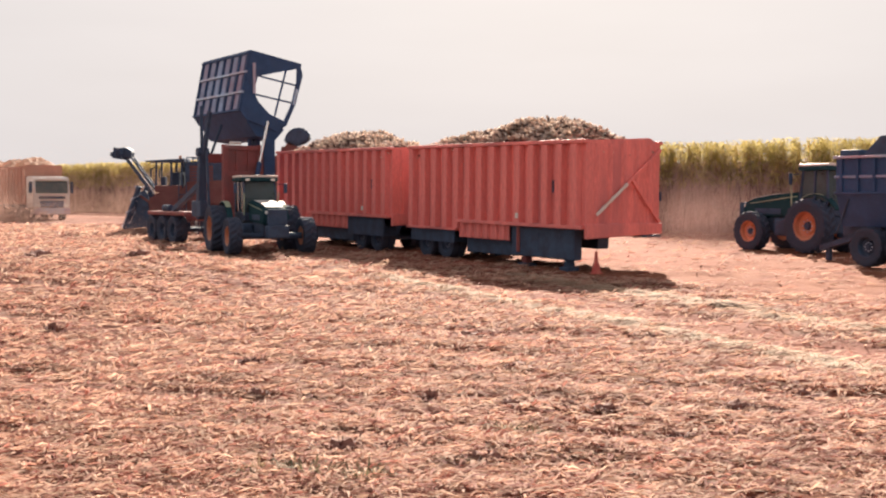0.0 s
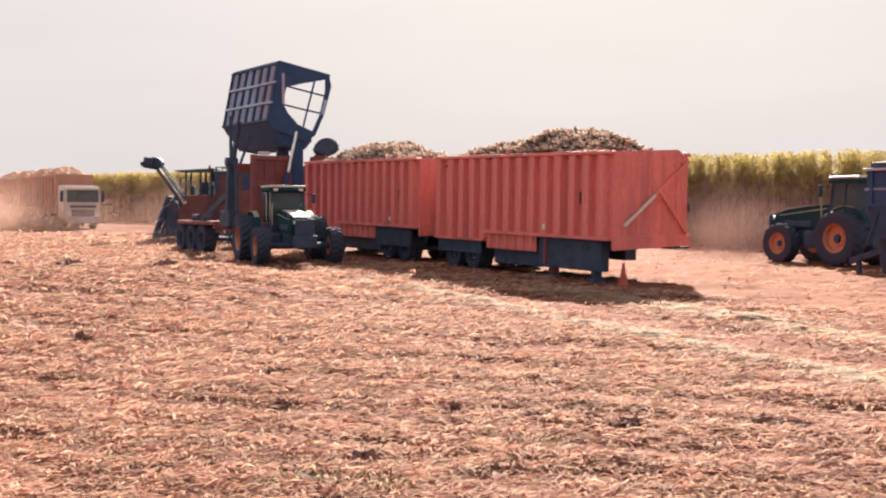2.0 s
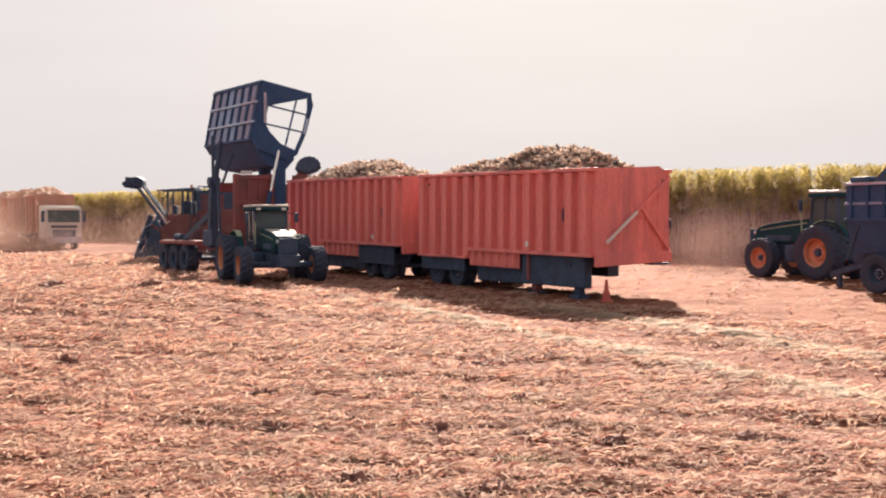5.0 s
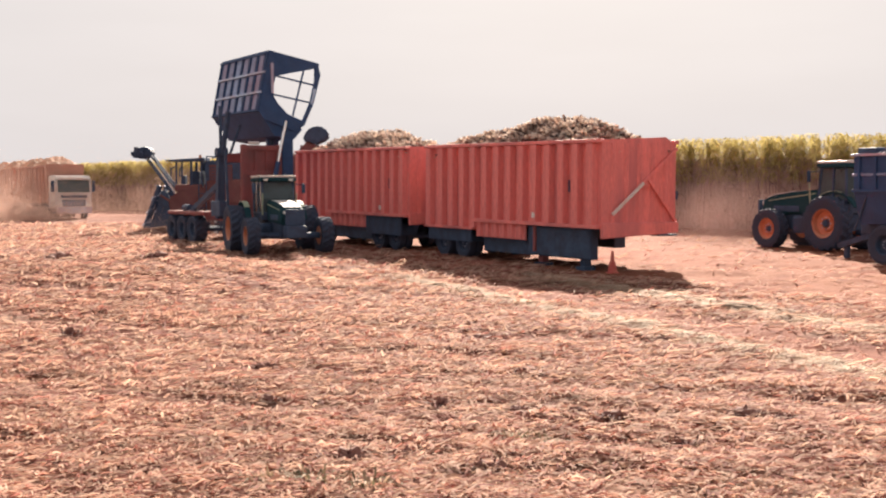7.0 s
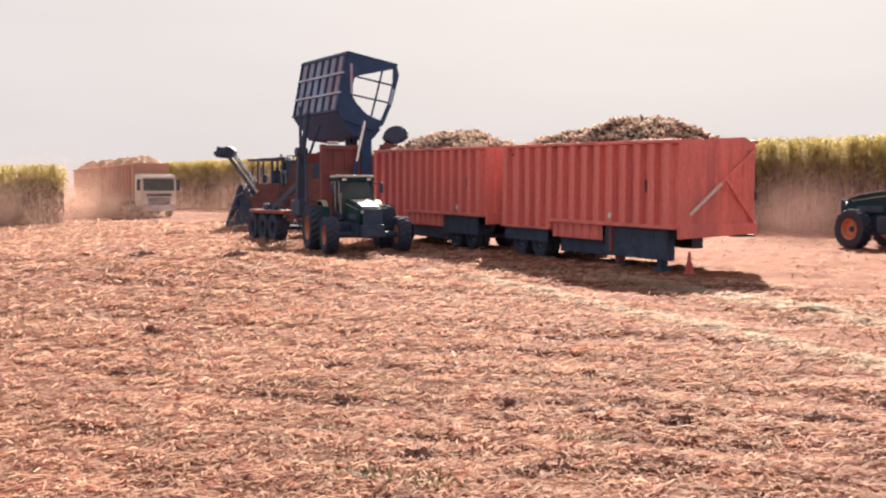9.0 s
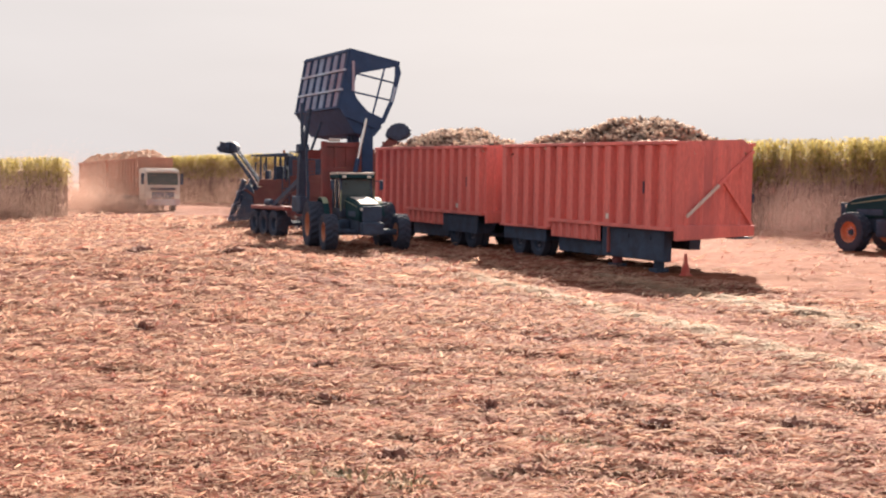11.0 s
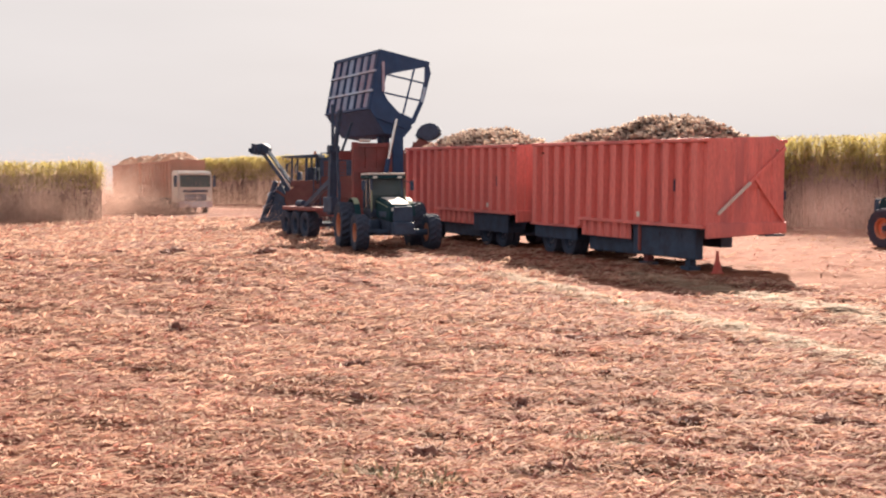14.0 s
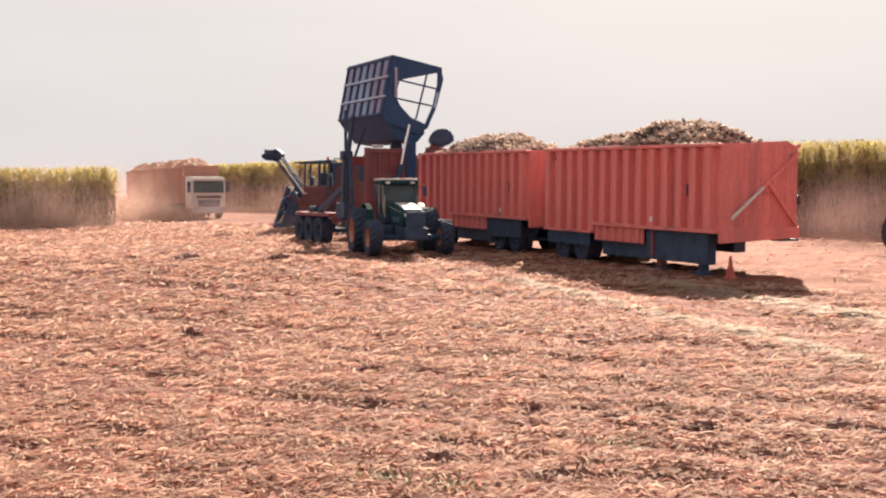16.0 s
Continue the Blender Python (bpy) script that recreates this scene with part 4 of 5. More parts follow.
    part("hydraulic_ram", rod(B(), (-1.9, -0.9, 3.6), (-1.7, -0.3, 5.4), 0.06), M_BLACK, e)
    part("side_arm", box(B(), (-0.3, 1.02, 2.9), (-0.05, 1.55, 5.6), 0.03), M_NAVY, e)
    part("side_arm", box(B(), (-1.9, 1.02, 2.9), (-1.65, 1.55, 5.6), 0.03), M_NAVY, e)
    part("hydraulic_hose", beam(B(), (-0.3, -1.45, 1.4), (-0.7, -1.4, 4.2), 0.1), M_BLACK, e)
    # the bin, tipped about its length
    tilt = Matrix.Translation((0, 0.40, 8.52)) @ Matrix.Rotation(radians(-11.0), 4, "X")
    W, H, LB = 2.40, 2.65, 5.6

    def bpart(name, b, mat, label=""):
        o = part(name, b, mat, e, label)
        o.matrix_basis = tilt
        return o
    side = bpart("bin_side", box(B(), (-LB, 0, -H), (0, 0.05, 0)), M_NAVY)
    for k in range(6):
        x = -LB + 0.35 + k * 0.88
        for z0, z1 in ((-0.85, -0.1), (-1.75, -0.98), (-2.58, -1.88)):
            p = part("bin_side_plate", box(B(), (x, -0.03, z0), (x + 0.46, -0.004, z1), 0.0), M_PLATE, side, "bluish metal plate, sky highlight in its colour")
    for z in (-0.1, -0.94, -1.84, -H):
        part("bin_side_rail", box(B(), (-LB, -0.10, z), (0, -0.002, z + 0.09), 0.0), M_STEEL if z > -2.5 and z < -0.5 else M_NAVY, side)
    for k in range(7):
        part("bin_side_rib", box(B(), (-LB + k * 0.915, -0.07, -H), (-LB + k * 0.915 + 0.1, -0.0, -0.1)), M_NAVY, side)
    # ends: a solid strip and hopper below, an open frame above
    for x in (0.0, -LB):
        s = 1 if x == 0 else -1
        outer = [(0.0, 0.0), (W, 0.0), (W + 0.2, -0.42), (W + 0.10, -1.75), (W - 0.16, -2.8), (W - 0.6, -3.15), (0.3, -2.95), (0.0, -H)]
        inner = [(0.50, -0.95), (W - 0.12, -0.20), (W - 0.03, -0.75), (W - 0.08, -1.75), (W - 0.30, -2.62), (1.35, -2.48), (0.78, -2.1), (0.44, -1.72)]
        o = bpart("bin_end_plate", ring_x(outer, inner, x - 0.05, x + 0.05), M_NAVY)
        part("end_frame_bar", beam(B(), (x, 0.0, 0.0), (x, W, 0.0), 0.12, 0.14), M_NAVY, o)
        if s > 0:
            for (y0, z0), (y1, z1) in (((0.47, -0.95), (W, -0.93)), ((0.44, -1.78), (W - 0.05, -1.74)), ((1.78, -0.3), (1.62, -2.5))):
                part("end_grid_bar", beam(B(), (x, y0, z0), (x, y1, z1), 0.06, 0.07), M_NAVY, o)
            part("end_brace", beam(B(), (x + 0.09, 0.20, -0.45), (x + 0.09, 0.46, -1.75), 0.05, 0.12), M_STEEL, o, "pale diagonal brace")
            part("end_slot_plate", beam(B(), (x + 0.07, W + 0.03, -1.1), (x + 0.07, W - 0.01, -1.8), 0.04, 0.12), M_STEEL, o, "pale slot beside the opening")
    bpart("bin_top_bar", beam(B(), (-LB, W, 0), (0, W, 0), 0.14), M_NAVY)
    bpart("bin_top_bar", beam(B(), (-LB, 0.03, 0.0), (0, 0.03, 0.0), 0.14), M_NAVY)
    bpart("bin_hopper", prism_x([(0.052, -0.05), (0.24, -0.05), (0.40, -1.5), (0.80, -2.35), (1.9, -2.70), (2.2, -3.0), (1.9, -3.5), (0.95, -3.55), (0.052, -2.66)], -LB + 0.06, -0.06), M_NAVY)
    return e


def ring_x(outer, inner, x0, x1):
    """A plate with an opening: two outlines of (y, z) with as many corners, from x0 to x1."""
    b, n = B(), len(outer)
    po, pi, qo, qi = [[b.verts.new((x, y, z)) for y, z in o] for x in (x0, x1) for o in (outer, inner)]
    for i in range(n):
        j = (i + 1) % n
        b.faces.new((po[i], po[j], pi[j], pi[i]))
        b.faces.new((qo[i], qi[i], qi[j], qo[j]))
        b.faces.new((po[i], qo[i], qo[j], po[j]))
        b.faces.new((pi[i], pi[j], qi[j], qi[i]))
    bmesh.ops.recalc_face_normals(b, faces=b.faces[:])
    return b


def prism_x(outline, x0, x1):
    """An outline of (y, z) corners drawn from x0 to x1."""
    b = B()
    p = [b.verts.new((x0, y, z)) for y, z in outline]
    q = [b.verts.new((x1, y, z)) for y, z in outline]
    n = len(outline)
    b.faces.new(p), b.faces.new(q[::-1])
    for i in range(n):
        b.faces.new((p[i], q[i], q[(i + 1) % n], p[(i + 1) % n]))
    bmesh.ops.recalc_face_normals(b, faces=b.faces[:])
    return b


cart(at(-8.0, 53.7, YAW))


# ---- second cart, bin down ----
def low_cart(m):
    e = thing("transfer_cart", m, "dark cane transfer cart with lowered bin, partly heaped", "farm cart")
    W = 1.55
    b = B()
    ol = [(-W, 3.72), (-W, 2.5), (-W + 0.35, 1.35), (W - 0.35, 1.35), (W, 2.5), (W, 3.72)]
    rows = [[b.verts.new((x, y, z)) for y, z in ol] for x in (0.0, -6.0)]
    for k in range(5):
        b.faces.new((rows[0][k], rows[0][k + 1], rows[1][k + 1], rows[1][k]))
    b.faces.new(rows[0]), b.faces.new(rows[1][::-1])
    bmesh.ops.recalc_face_normals(b, faces=b.faces[:])
    part("bin", b, M_NAVY, e)
    for z, s, mat in ((3.72, 0.12, M_STEEL), (3.05, 0.05, M_PLATE), (2.5, 0.06, M_NAVY)):
        for y in (-W, W):
            part("bin_rail", box(B(), (-6.05, y - s, z - 0.045), (0.05, y + s, z + 0.045), 0.01), mat, e)
    part("front_rail", box(B(), (0.0, -W + 0.13, 3.66), (0.1, W - 0.13, 3.78), 0.01), M_STEEL, e)
    for k in range(9):
        for y in (-W - 0.04, W + 0.04):
            part("bin_rib", box(B(), (-0.3 - k * 0.68, y - 0.045, 2.56), (-0.2 - k * 0.68, y + 0.045, 3.66)), M_NAVY, e)
    for y in (-0.8, 0.6):
        part("chassis_beam", box(B(), (-5.8, y, 1.0), (0.3, y + 0.2, 1.345), 0.02), M_BLACK, e)
    part("drawbar", beam(B(), (0.2, 0, 1.0), (1.9, 0, 0.5), 0.3, 0.2), M_BLACK, e)
    part("drawbar_stand", box(B(), (1.5, -0.08, 0.0), (1.66, 0.08, 0.56), 0.01), M_BLACK, e)
    part("support_strut", beam(B(), (0.25, 1.2, 1.1), (-0.5, 1.5, 2.3), 0.045), M_BLACK, e)
    part("service_box", box(B(), (-0.1, 0.9, 3.76), (-0.9, 1.5, 3.97), 0.05), M_BLACK, e)
    for gx in (-1.35, -2.8, -4.25):
        part("axle", rod(B(), (gx, -1.3, 0.68), (gx, 1.3, 0.68), 0.1), M_BLACK, e)
        for y, s in ((-1.4, -1), (1.4, 1)):
            wheel_parts(e, 0.68, 0.6, pose(gx, y, 0.68), M_BLACK, 16, 0.5, s)
    h = prism(B(), [(-0.9, 3.72), (-1.7, 4.4), (-4.6, 4.45), (-5.7, 3.72)], -W + 0.15, W - 0.15)
    part("cover", h, M_BLACK, e)
    return e


lc = Vector((15.4, 42.8, 0))
low_cart(at(lc.x, lc.y, YAW + 180))


# ---- haulage truck far off ----
def truck(m):
    e = thing("cane_truck", m, "dusty white cane truck with heaped orange-brown trailers", "truck")
    cab = part("cab", cab_shape(), M_WHITE, e)
    part("windscreen", beam(B(), (0.10, 0, 1.88), (0.02, 0, 2.72), 2.2, 0.06), M_GLASS, cab)
    part("grille", box(B(), (0.08, -0.8, 0.88), (0.14, 0.8, 1.36), 0.02), M_BLACK, cab)
    part("upper_grille", box(B(), (0.1, -0.9, 1.48), (0.15, 0.9, 1.68), 0.02), M_BLACK, cab)
    for z in (1.0, 1.12, 1.24):
        part("grille_slat", box(B(), (0.142, -0.78, z), (0.165, 0.78, z + 0.03)), M_STEEL, cab)
    part("wiper", beam(B(), (0.14, -0.5, 1.9), (0.12, 0.2, 2.05), 0.03), M_BLACK, cab)
    part("lower_skirt", box(B(), (-1.9, -1.24, 0.42), (0.0, 1.24, 0.745), 0.04), M_BLACK, cab)
    part("grille_bar", box(B(), (0.14, -0.8, 1.68), (0.2, 0.8, 1.78), 0.01), M_WHITE, cab)
    part("bumper", box(B(), (0.02, -1.22, 0.4), (0.25, 1.22, 0.85), 0.06), M_STEEL, e)
    for s in (-1, 1):
        part("headlight", box(B(), (0.1, s * 0.98 - 0.18, 0.9), (0.2, s * 0.98 + 0.18, 1.15), 0.03), M_LAMP, cab)
        part("mirror", box(B(), (-0.1, s * 1.42 - 0.1, 1.9), (0.02, s * 1.42 + 0.1, 2.7), 0.03), M_BLACK, e)
        part("mirror_arm", beam(B(), (-0.1, s * 1.2, 2.6), (-0.04, s * 1.42, 2.6), 0.04), M_BLACK, e)
        part("side_window", box(B(), (-1.3, s * 1.252 - 0.01, 1.95), (-0.45, s * 1.252 + 0.01, 2.6), 0.0), M_GLASS, cab)
    part("sun_visor", box(B(), (0.0, -1.1, 2.8), (0.25, 1.1, 2.9), 0.02), M_WHITE, cab)
    part("chassis", box(B(), (-25.0, -0.45, 0.8), (-0.5, 0.45, 1.1)), M_BLACK, e)
    for gx in (-1.1, -4.6, -6.0, -10.0, -11.3, -15.2, -16.5, -22.0, -23.3):
        for y, s in ((-1.0, -1), (1.0, 1)):
            wheel_parts(e, 0.52, 0.35, pose(gx, y, 0.52), M_BLACK, 0, 0.55, s)
    for x0, x1 in ((-12.6, -2.2), (-25.0, -13.4)):
        body = part("cargo_box", box(B(), (x0, -1.3, 1.1), (x1, 1.3, 3.75)), M_TRUCKBOX, e)
        n = int((x1 - x0) / 1.0)
        for k in range(n):
            part("box_rib", box(B(), (x0 + 0.4 + k, -1.36, 1.12), (x0 + 0.5 + k, -1.302, 3.7)), M_TRUCKBOX, body)
        part("box_rail", box(B(), (x0 - 0.02, -1.38, 3.7), (x1 + 0.02, -1.302, 3.82)), M_TRUCKBOX, body)
        part("headboard", box(B(), (x1 + 0.002, -1.3, 1.1), (x1 + 0.08, 1.3, 3.9)), M_TRUCKBOX, body)
        b = B()
        bmesh.ops.create_grid(b, x_segments=60, y_segments=12, size=0.5)
        for v in b.verts:
            u, w = v.co.x, v.co.y
            v.co = Vector(((x0 + x1) / 2 + u * (x1 - x0), w * 2.5, 3.6 + 0.9 * (abs(math.sin((u + 0.5) * math.pi * 2.0)) ** 0.7) * max(0, 1 - (2 * w) ** 2) ** 0.5 + 0.18 * noise.noise(Vector((u * 25 + x0, w * 9, 3)))))
        part("chopped_cane", b, M_STRAW, body)
    return e


def cab_shape():
    b = prism(B(), [(-2.0, 0.75), (0.02, 0.75), (0.1, 1.75), (-0.02, 2.85), (-0.25, 3.05), (-2.0, 3.1)], -1.25, 1.25)
    bmesh.ops.bevel(b, geom=b.edges[:], offset=0.08, segments=2, affect="EDGES")
    return b


tk = Vector((-26.0, 86.0, 0)) 
truck(at(tk.x, tk.y, YAW))


# ---- harvester behind the road train ----
def harvester(m):
    """x runs forward; the cab stands over the throat, the engine behind it, the elevator at the tail."""
    e = thing("cane_harvester", m, "dusty red sugarcane harvester with open dark cab, raised elevator", "harvester")

    def bevelled(b, r=0.07):
        bmesh.ops.bevel(b, geom=b.edges[:], offset=r, segments=2, affect="EDGES")
        return b
    part("body", bevelled(prism(B(), [(-1.3, 0.8), (2.6, 0.7), (3.5, 0.95), (3.55, 1.7), (3.0, 2.15), (1.6, 2.3), (1.4, 2.75), (-1.0, 2.85), (-1.5, 2.0)], -1.0, 1.0)), M_HARV, e)
    part("engine_cover", bevelled(prism(B(), [(-1.55, 2.6), (1.45, 2.5), (1.5, 3.85), (0.2, 3.98), (-0.9, 3.80), (-1.5, 3.3)], -0.92, 0.92), 0.12), M_BLACK, e)
    part("radiator_screen", box(B(), (-0.1, -0.97, 2.75), (1.2, -0.922, 3.65), 0.02), M_HARV, e)
    part("radiator_screen", box(B(), (-0.1, 0.922, 2.75), (1.2, 0.97, 3.65), 0.02), M_HARV, e)
    for s in (-1, 1):
        for k in range(5):
            part("screen_slat", box(B(), (-0.05, s * 0.985 - 0.012, 2.82 + 0.16 * k), (1.15, s * 0.985 + 0.012, 2.86 + 0.16 * k)), M_BLACK, e)
        part("side_door", box(B(), (-0.9, s * 1.03 - 0.025, 1.5), (1.3, s * 1.03 + 0.025, 2.45), 0.03), M_HARV, e, "faded red side door")
        part("door_seam", box(B(), (0.2, s * 1.065 - 0.008, 1.52), (0.24, s * 1.065 + 0.008, 2.43)), M_BLACK, e)
    part("air_intake", rod(B(), (-0.35, -0.3, 3.9), (-0.35, -0.3, 4.2), 0.1), M_BLACK, e)
    part("intake_cap", rod(B(), (-0.35, -0.3, 4.2), (-0.35, -0.3, 4.36), 0.26, 0.2, 16), M_BLACK, e)
    part("exhaust", rod(B(), (0.7, 0.4, 3.9), (0.7, 0.4, 4.25), 0.08), M_BLACK, e)
    # cab: a thin canopy on posts over a dark open cabin
    part("cab_floor", box(B(), (1.65, -0.8, 2.16), (3.2, 0.8, 2.55), 0.05), M_HARV, e)
    part("cab_rear_wall", box(B(), (1.62, -0.78, 2.4), (1.74, 0.78, 3.84), 0.02), M_BLACK, e)
    part("seat", box(B(), (1.9, -0.26, 2.554), (2.35, 0.26, 3.3), 0.08), M_BLACK, e)
    part("console", box(B(), (2.7, -0.3, 2.554), (2.9, 0.3, 3.05), 0.05), M_BLACK, e)
    for s in (-1, 1):
        for x, w in ((2.28, 0.12), (3.12, 0.09)):
            part("cab_pillar", beam(B(), (x, s * 0.74, 2.5), (x - 0.02, s * 0.74, 3.85), w), M_BLACK, e)
        part("cab_sill", beam(B(), (1.7, s * 0.74, 2.95), (2.3, s * 0.74, 2.95), 0.07), M_BLACK, e)
        part("mirror", box(B(), (3.3, s * 1.15 - 0.1, 3.0), (3.35, s * 1.15 + 0.1, 3.5), 0.02), M_BLACK, e)
        part("mirror_arm", beam(B(), (3.15, s * 0.78, 3.6), (3.32, s * 1.15, 3.4), 0.04), M_BLACK, e)
        part("work_light", box(B(), (3.62, s * 0.6 - 0.12, 3.76), (3.7, s * 0.6 + 0.12, 3.85), 0.02), M_LAMP, e)
    part("cab_roof", bevelled(prism(B(), [(1.5, 3.86), (3.66, 3.86), (3.75, 3.93), (2.2, 4.02), (1.5, 4.06)], -0.95, 0.95), 0.03), M_BLACK, e)
    part("beacon", rod(B(), (1.8, 0.5, 4.05), (1.8, 0.5, 4.22), 0.08), M_RIM, e)
    for s in (-0.9, 0.9):
        part("roof_rail", rod(B(), (-1.0, s, 4.12), (1.4, s, 4.12), 0.03, seg=8), M_BLACK, e)
        for x in (-0.95, 0.2, 1.35):
            part("rail_post", rod(B(), (x, s, 3.7), (x, s, 4.12), 0.03, seg=8), M_BLACK, e)
    # tracks
    for s in (-1, 1):
        tr = part("track", bevelled(prism(B(), [(-1.7, 0.42), (-1.35, 0.02), (2.0, 0.0), (2.45, 0.40), (2.1, 0.86), (-1.3, 0.9)], s * 1.1 - 0.23, s * 1.1 + 0.23), 0.05), M_TYRE, e)
        for k in range(5):
            part("road_wheel", rod(B(), (-1.25 + k * 0.8, s * 1.1 - 0.26, 0.36), (-1.25 + k * 0.8, s * 1.1 + 0.26, 0.36), 0.27, seg=18), M_HARV, tr)
        for k in range(18):
            part("track_shoe", box(B(), (-1.38 + k * 0.19, s * 1.1 - 0.25, -0.03), (-1.28 + k * 0.19, s * 1.1 + 0.25, 0.012)), M_TYRE, tr)
        for k in range(5):
            part("ladder_rung", beam(B(), (1.35, s * 1.1, 0.95 + 0.27 * k), (1.8, s * 1.1, 0.95 + 0.27 * k), 0.05), M_BLACK, e)
        part("ladder_stile", beam(B(), (1.37, s * 1.1, 0.9), (1.37, s * 1.1, 2.9), 0.05), M_BLACK, e)
        part("ladder_stile", beam(B(), (1.78, s * 1.1, 0.9), (1.78, s * 1.1, 2.9), 0.05), M_BLACK, e)
        # crop divider: a shoe, two spiral rolls and their braces
        part("divider_shoe", prism(B(), [(3.2, 0.25), (5.0, 0.08), (4.7, 0.35), (3.5, 0.75)], s * 1.0 - 0.14, s * 1.0 + 0.14), M_BLACK, e)
        for off, top in ((0.0, 2.5), (0.45, 2.2)):
            roll = part("divider_roll", rod(B(), (4.9, s * (1.0 - off), 0.2), (4.0, s * (1.0 - off), top), 0.09, 0.15, 14), M_BLACK, e)
            flight = B()
            for k in range(26):
                f = k / 26
                c = Vector((4.9 - 0.9 * f, s * (1.0 - off), 0.2 + (top - 0.2) * f))
                q = k * 0.75
                d = Vector((math.cos(q) * 0.93, math.sin(q), math.cos(q) * 0.36)) * (0.16 + 0.08 * f)
                beam(flight, c, c + d, 0.07, 0.05)
            part("roll_flight", flight, M_STEEL, roll, "worn spiral flight")
        part("divider_arm", beam(B(), (3.3, s * 0.9, 1.5), (4.2, s * 0.95, 2.1), 0.12), M_HARV, e)
        part("divider_plate", prism(B(), [(3.45, 0.7), (4.35, 0.5), (4.05, 2.0), (3.75, 2.35), (3.45, 1.8)], s * 0.9 - 0.03, s * 0.9 + 0.03), M_BLACK, e)
    part("base_cutter", box(B(), (2.4, -0.85, 0.18), (3.4, 0.85, 0.85), 0.1), M_BLACK, e)
    part("knockdown_roll", rod(B(), (3.9, -0.9, 1.1), (3.9, 0.9, 1.1), 0.2, seg=16), M_BLACK, e)
    # topper on two parallel arms
    for s in (-0.3, 0.3):
        part("topper_arm", beam(B(), (3.2, s, 2.25), (4.75, s, 4.35), 0.09, 0.11), M_BLACK, e)
        part("topper_arm", beam(B(), (3.45, s, 2.05), (4.95, s, 4.1), 0.07, 0.09), M_BLACK, e)
    part("topper_ram", rod(B(), (3.4, 0, 2.1), (4.2, 0, 3.5), 0.05), M_CHROME, e)
    head = part("topper_head", bevelled(prism(B(), [(4.6, 4.15), (5.1, 4.0), (5.55, 4.3), (5.45, 4.62), (4.9, 4.72), (4.55, 4.5)], -0.4, 0.4), 0.06), M_BLACK, e)
    for y in (-0.55, 0.55):
        part("gathering_drum", rod(B(), (5.35, y, 4.05), (5.25, y, 4.65), 0.28, seg=16), M_BLACK, head)
        for k in range(8):
            q = 0.785 * k
            part("drum_paddle", beam(B(), (5.3, y, 4.3), (5.3 + 0.42 * math.cos(q), y + 0.42 * math.sin(q), 4.3), 0.06, 0.22), M_BLACK, head)
    # elevator: a trough with side ribs, floor and a hooded fan at its end
    part("elevator_turntable", rod(B(), (-1.5, 0, 0.9), (-1.5, 0, 1.5), 0.55, seg=20), M_BLACK, e)
    part("elevator", prism(B(), [(-1.2, 1.0), (-1.0, 1.9), (-2.2, 3.1), (-3.3, 3.9), (-4.3, 5.0), (-4.8, 4.75), (-4.6, 4.3), (-3.4, 2.95), (-2.5, 1.9)], -0.45, 0.45), M_HARV, e)
    for k in range(5):
        x = -1.75 - 0.55 * k
        part("elevator_rib", box(B(), (x - 0.05, -0.5, 2.15 + 0.5 * k), (x + 0.05, 0.5, 2.95 + 0.45 * k), 0.01), M_HARV, e)
    part("elevator_rail", beam(B(), (-1.1, -0.52, 1.95), (-4.3, -0.52, 4.95), 0.08, 0.14), M_HARV, e)
    part("elevator_ram", rod(B(), (-1.0, -0.3, 2.4), (-2.6, -0.3, 3.7), 0.06), M_CHROME, e)
    fan = part("fan_hood", bevelled(prism(B(), [(-4.0, 5.0), (-4.25, 5.6), (-4.75, 5.85), (-5.3, 5.75), (-5.55, 5.35), (-5.35, 5.0), (-4.7, 4.75)], -0.55, 0.55), 0.1), M_BLACK, e)
    part("fan_ring", rod(B(), (-4.7, -0.62, 5.3), (-4.7, -0.55, 5.3), 0.42, seg=20), M_STEEL, fan)
    part("discharge_flap", beam(B(), (-4.9, 0, 4.75), (-4.65, 0, 4.1), 0.8, 0.06), M_HARV, e)
    return e


harvester(at(-12.0, 70.0, 180))


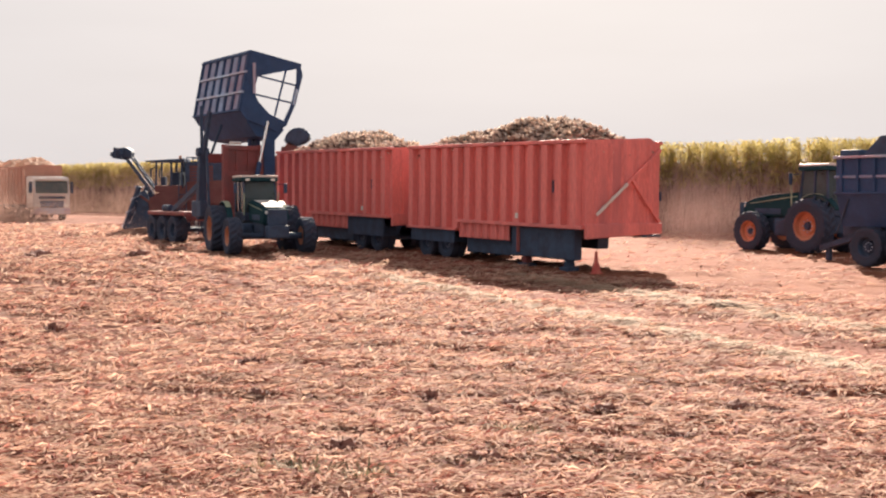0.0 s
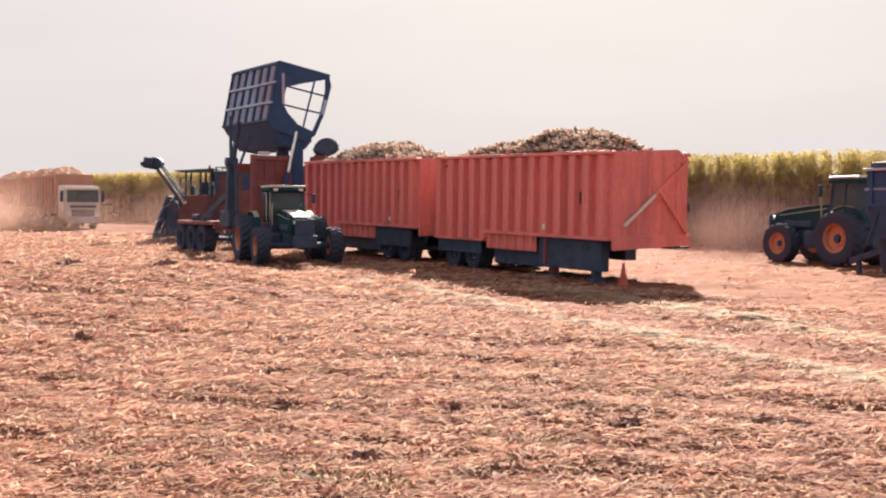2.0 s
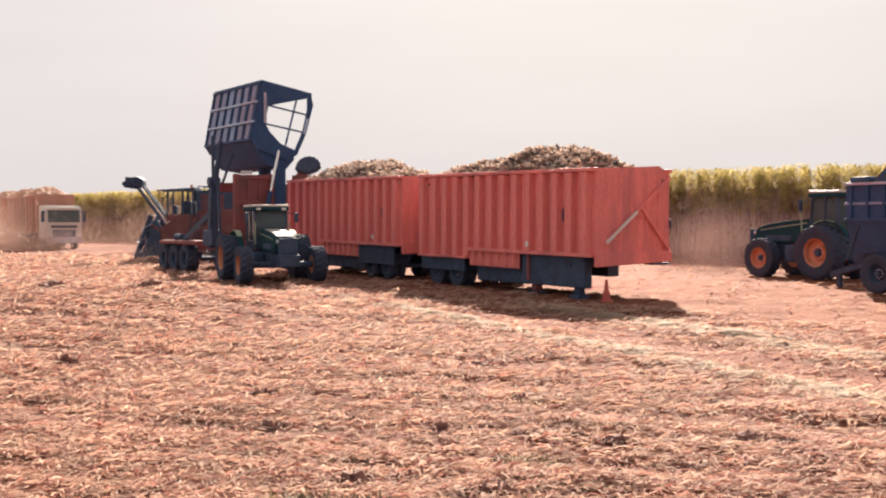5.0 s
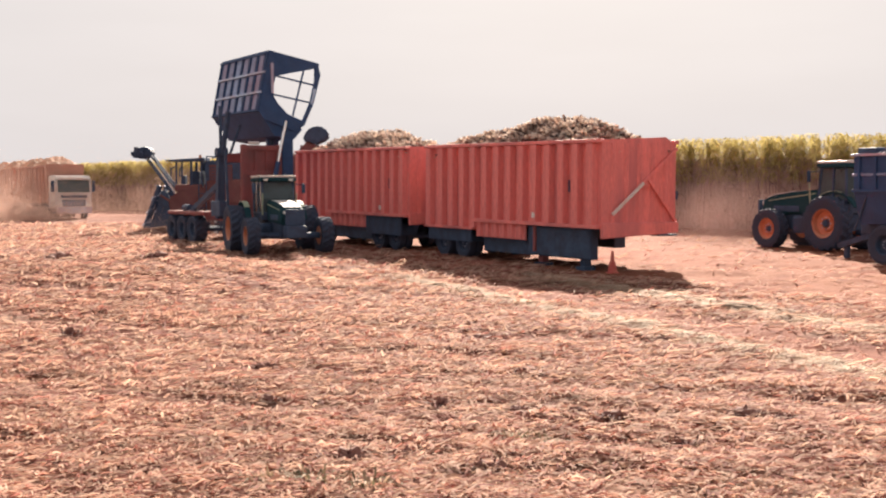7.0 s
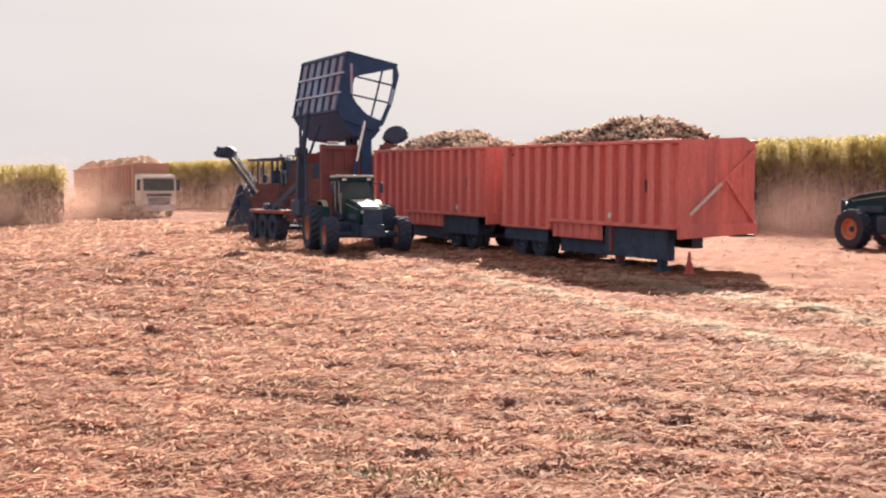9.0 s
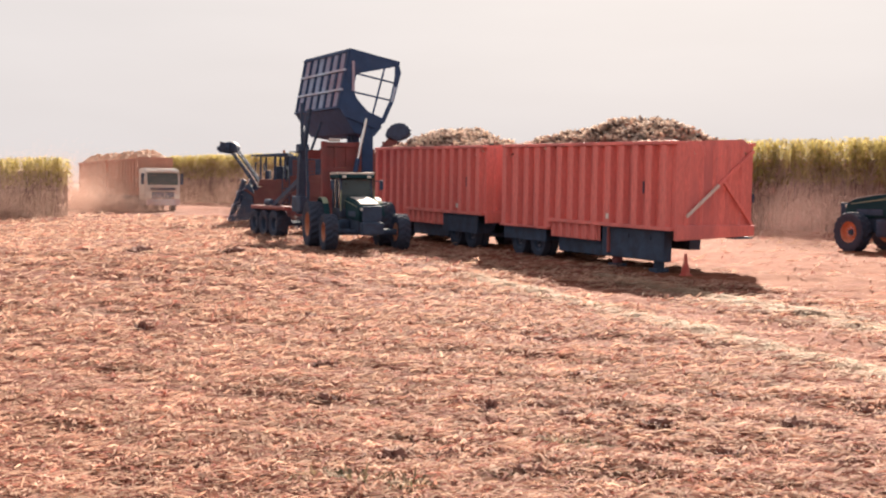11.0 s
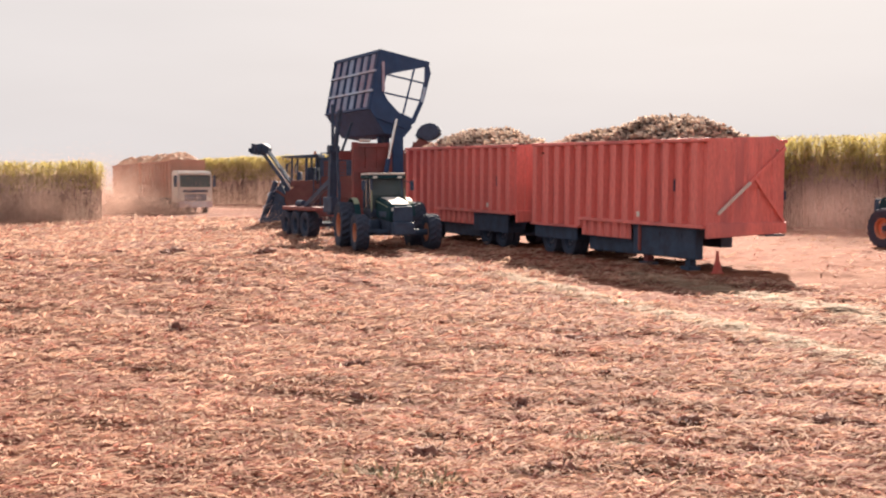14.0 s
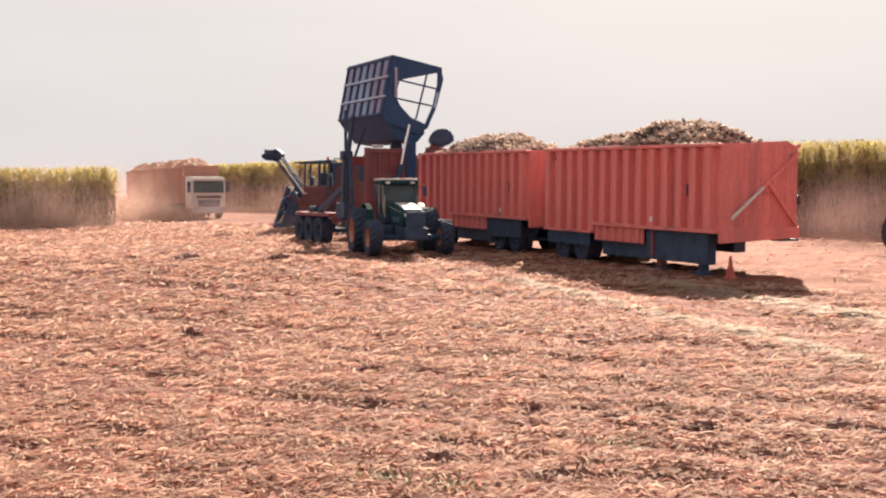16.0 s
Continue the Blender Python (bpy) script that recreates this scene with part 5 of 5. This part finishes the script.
# ---- traffic cone ----
def cone(m):
    e = thing("traffic_cone", m, "faded orange traffic cone standing on red soil", "traffic cone")
    part("base", box(B(), (-0.19, -0.19, 0.0), (0.19, 0.19, 0.05), 0.015), M_CONE, e)
    b = B()
    prof = [(0.16, 0.05), (0.10, 0.34), (0.075, 0.36), (0.045, 0.70), (0.03, 0.72)]
    rings = [[b.verts.new((r * math.cos(6.2832 * k / 20), r * math.sin(6.2832 * k / 20), z)) for k in range(20)] for r, z in prof]
    for p, q in zip(rings, rings[1:]):
        for k in range(20):
            b.faces.new((p[k], p[(k + 1) % 20], q[(k + 1) % 20], q[k]))
    b.faces.new(rings[-1])
    body = part("body", b, M_CONE, e)
    part("collar", rod(B(), (0, 0, 0.33), (0, 0, 0.37), 0.104, 0.098, 20), M_CONE, body)


cone(pose(5.33, 38.9, float(land(5.33, 38.9)) - 0.01))


# ---- dust hanging in the air ----
M_DUST = straw_material("dust_specks", [(0.0, (0.46, 0.30, 0.245)), (1.0, (0.62, 0.44, 0.37))], 0.5)
M_DUST_RED = straw_material("red_dust_specks", [(0.0, (0.36, 0.225, 0.200)), (1.0, (0.50, 0.335, 0.300))], 0.35)


def dust(name, puffs, size, mat, label):
    """Fine specks, thickest in the middle of each puff. puffs: place, half extents, number."""
    P = []
    for (x, y, z), (a, b, c), n in puffs:
        q = rng.normal(0, 0.5, (n, 3)) * (a, b, c) + (x, y, z)
        q[:, 2] = np.abs(q[:, 2])
        q[:, 2] += SLOPE * np.minimum(q[:, 1], 105) + 0.03
        keep = rng.random(n) < 0.35 + 0.9 * field(q[:, 0] + q[:, 1] * 0.6, q[:, 2] * 1.5 + q[:, 1] * 0.3, 1.6, 77)
        P.append(q[keep])
    P = np.concatenate(P)
    n = len(P)
    v = P[:, None] + rng.normal(0, 1, (n, 3, 3)) * size
    return tagged(pieces(name, v.reshape(-1, 3), np.arange(n * 3).reshape(-1, 3), mat), label, "dust", kind="stuff")


dust("dust_plume", (((-35.5, 86, 1.0), (8, 5, 2.4), 330000), ((-29.5, 83.0, 0.5), (5, 3, 1.2), 80000)), 0.0155, M_DUST, "pinkish dust plume hanging round the truck")
dust("dust_haze", (((13.0, 58, 0.8), (2.6, 4, 2.6), 150000), ((17.5, 58, 0.6), (7, 4, 2.8), 170000)), 0.0070, M_DUST_RED, "thin red dust hanging by the cane edge")
dust("dust_haze", (((-32, 71, 0.5), (6, 3, 2.4), 210000), ((-13, 67, 0.3), (5, 2, 0.9), 20000), ((-20, 91, 1.2), (10, 3, 3.0), 150000)), 0.0100, M_DUST, "thin pale dust low over the soil")
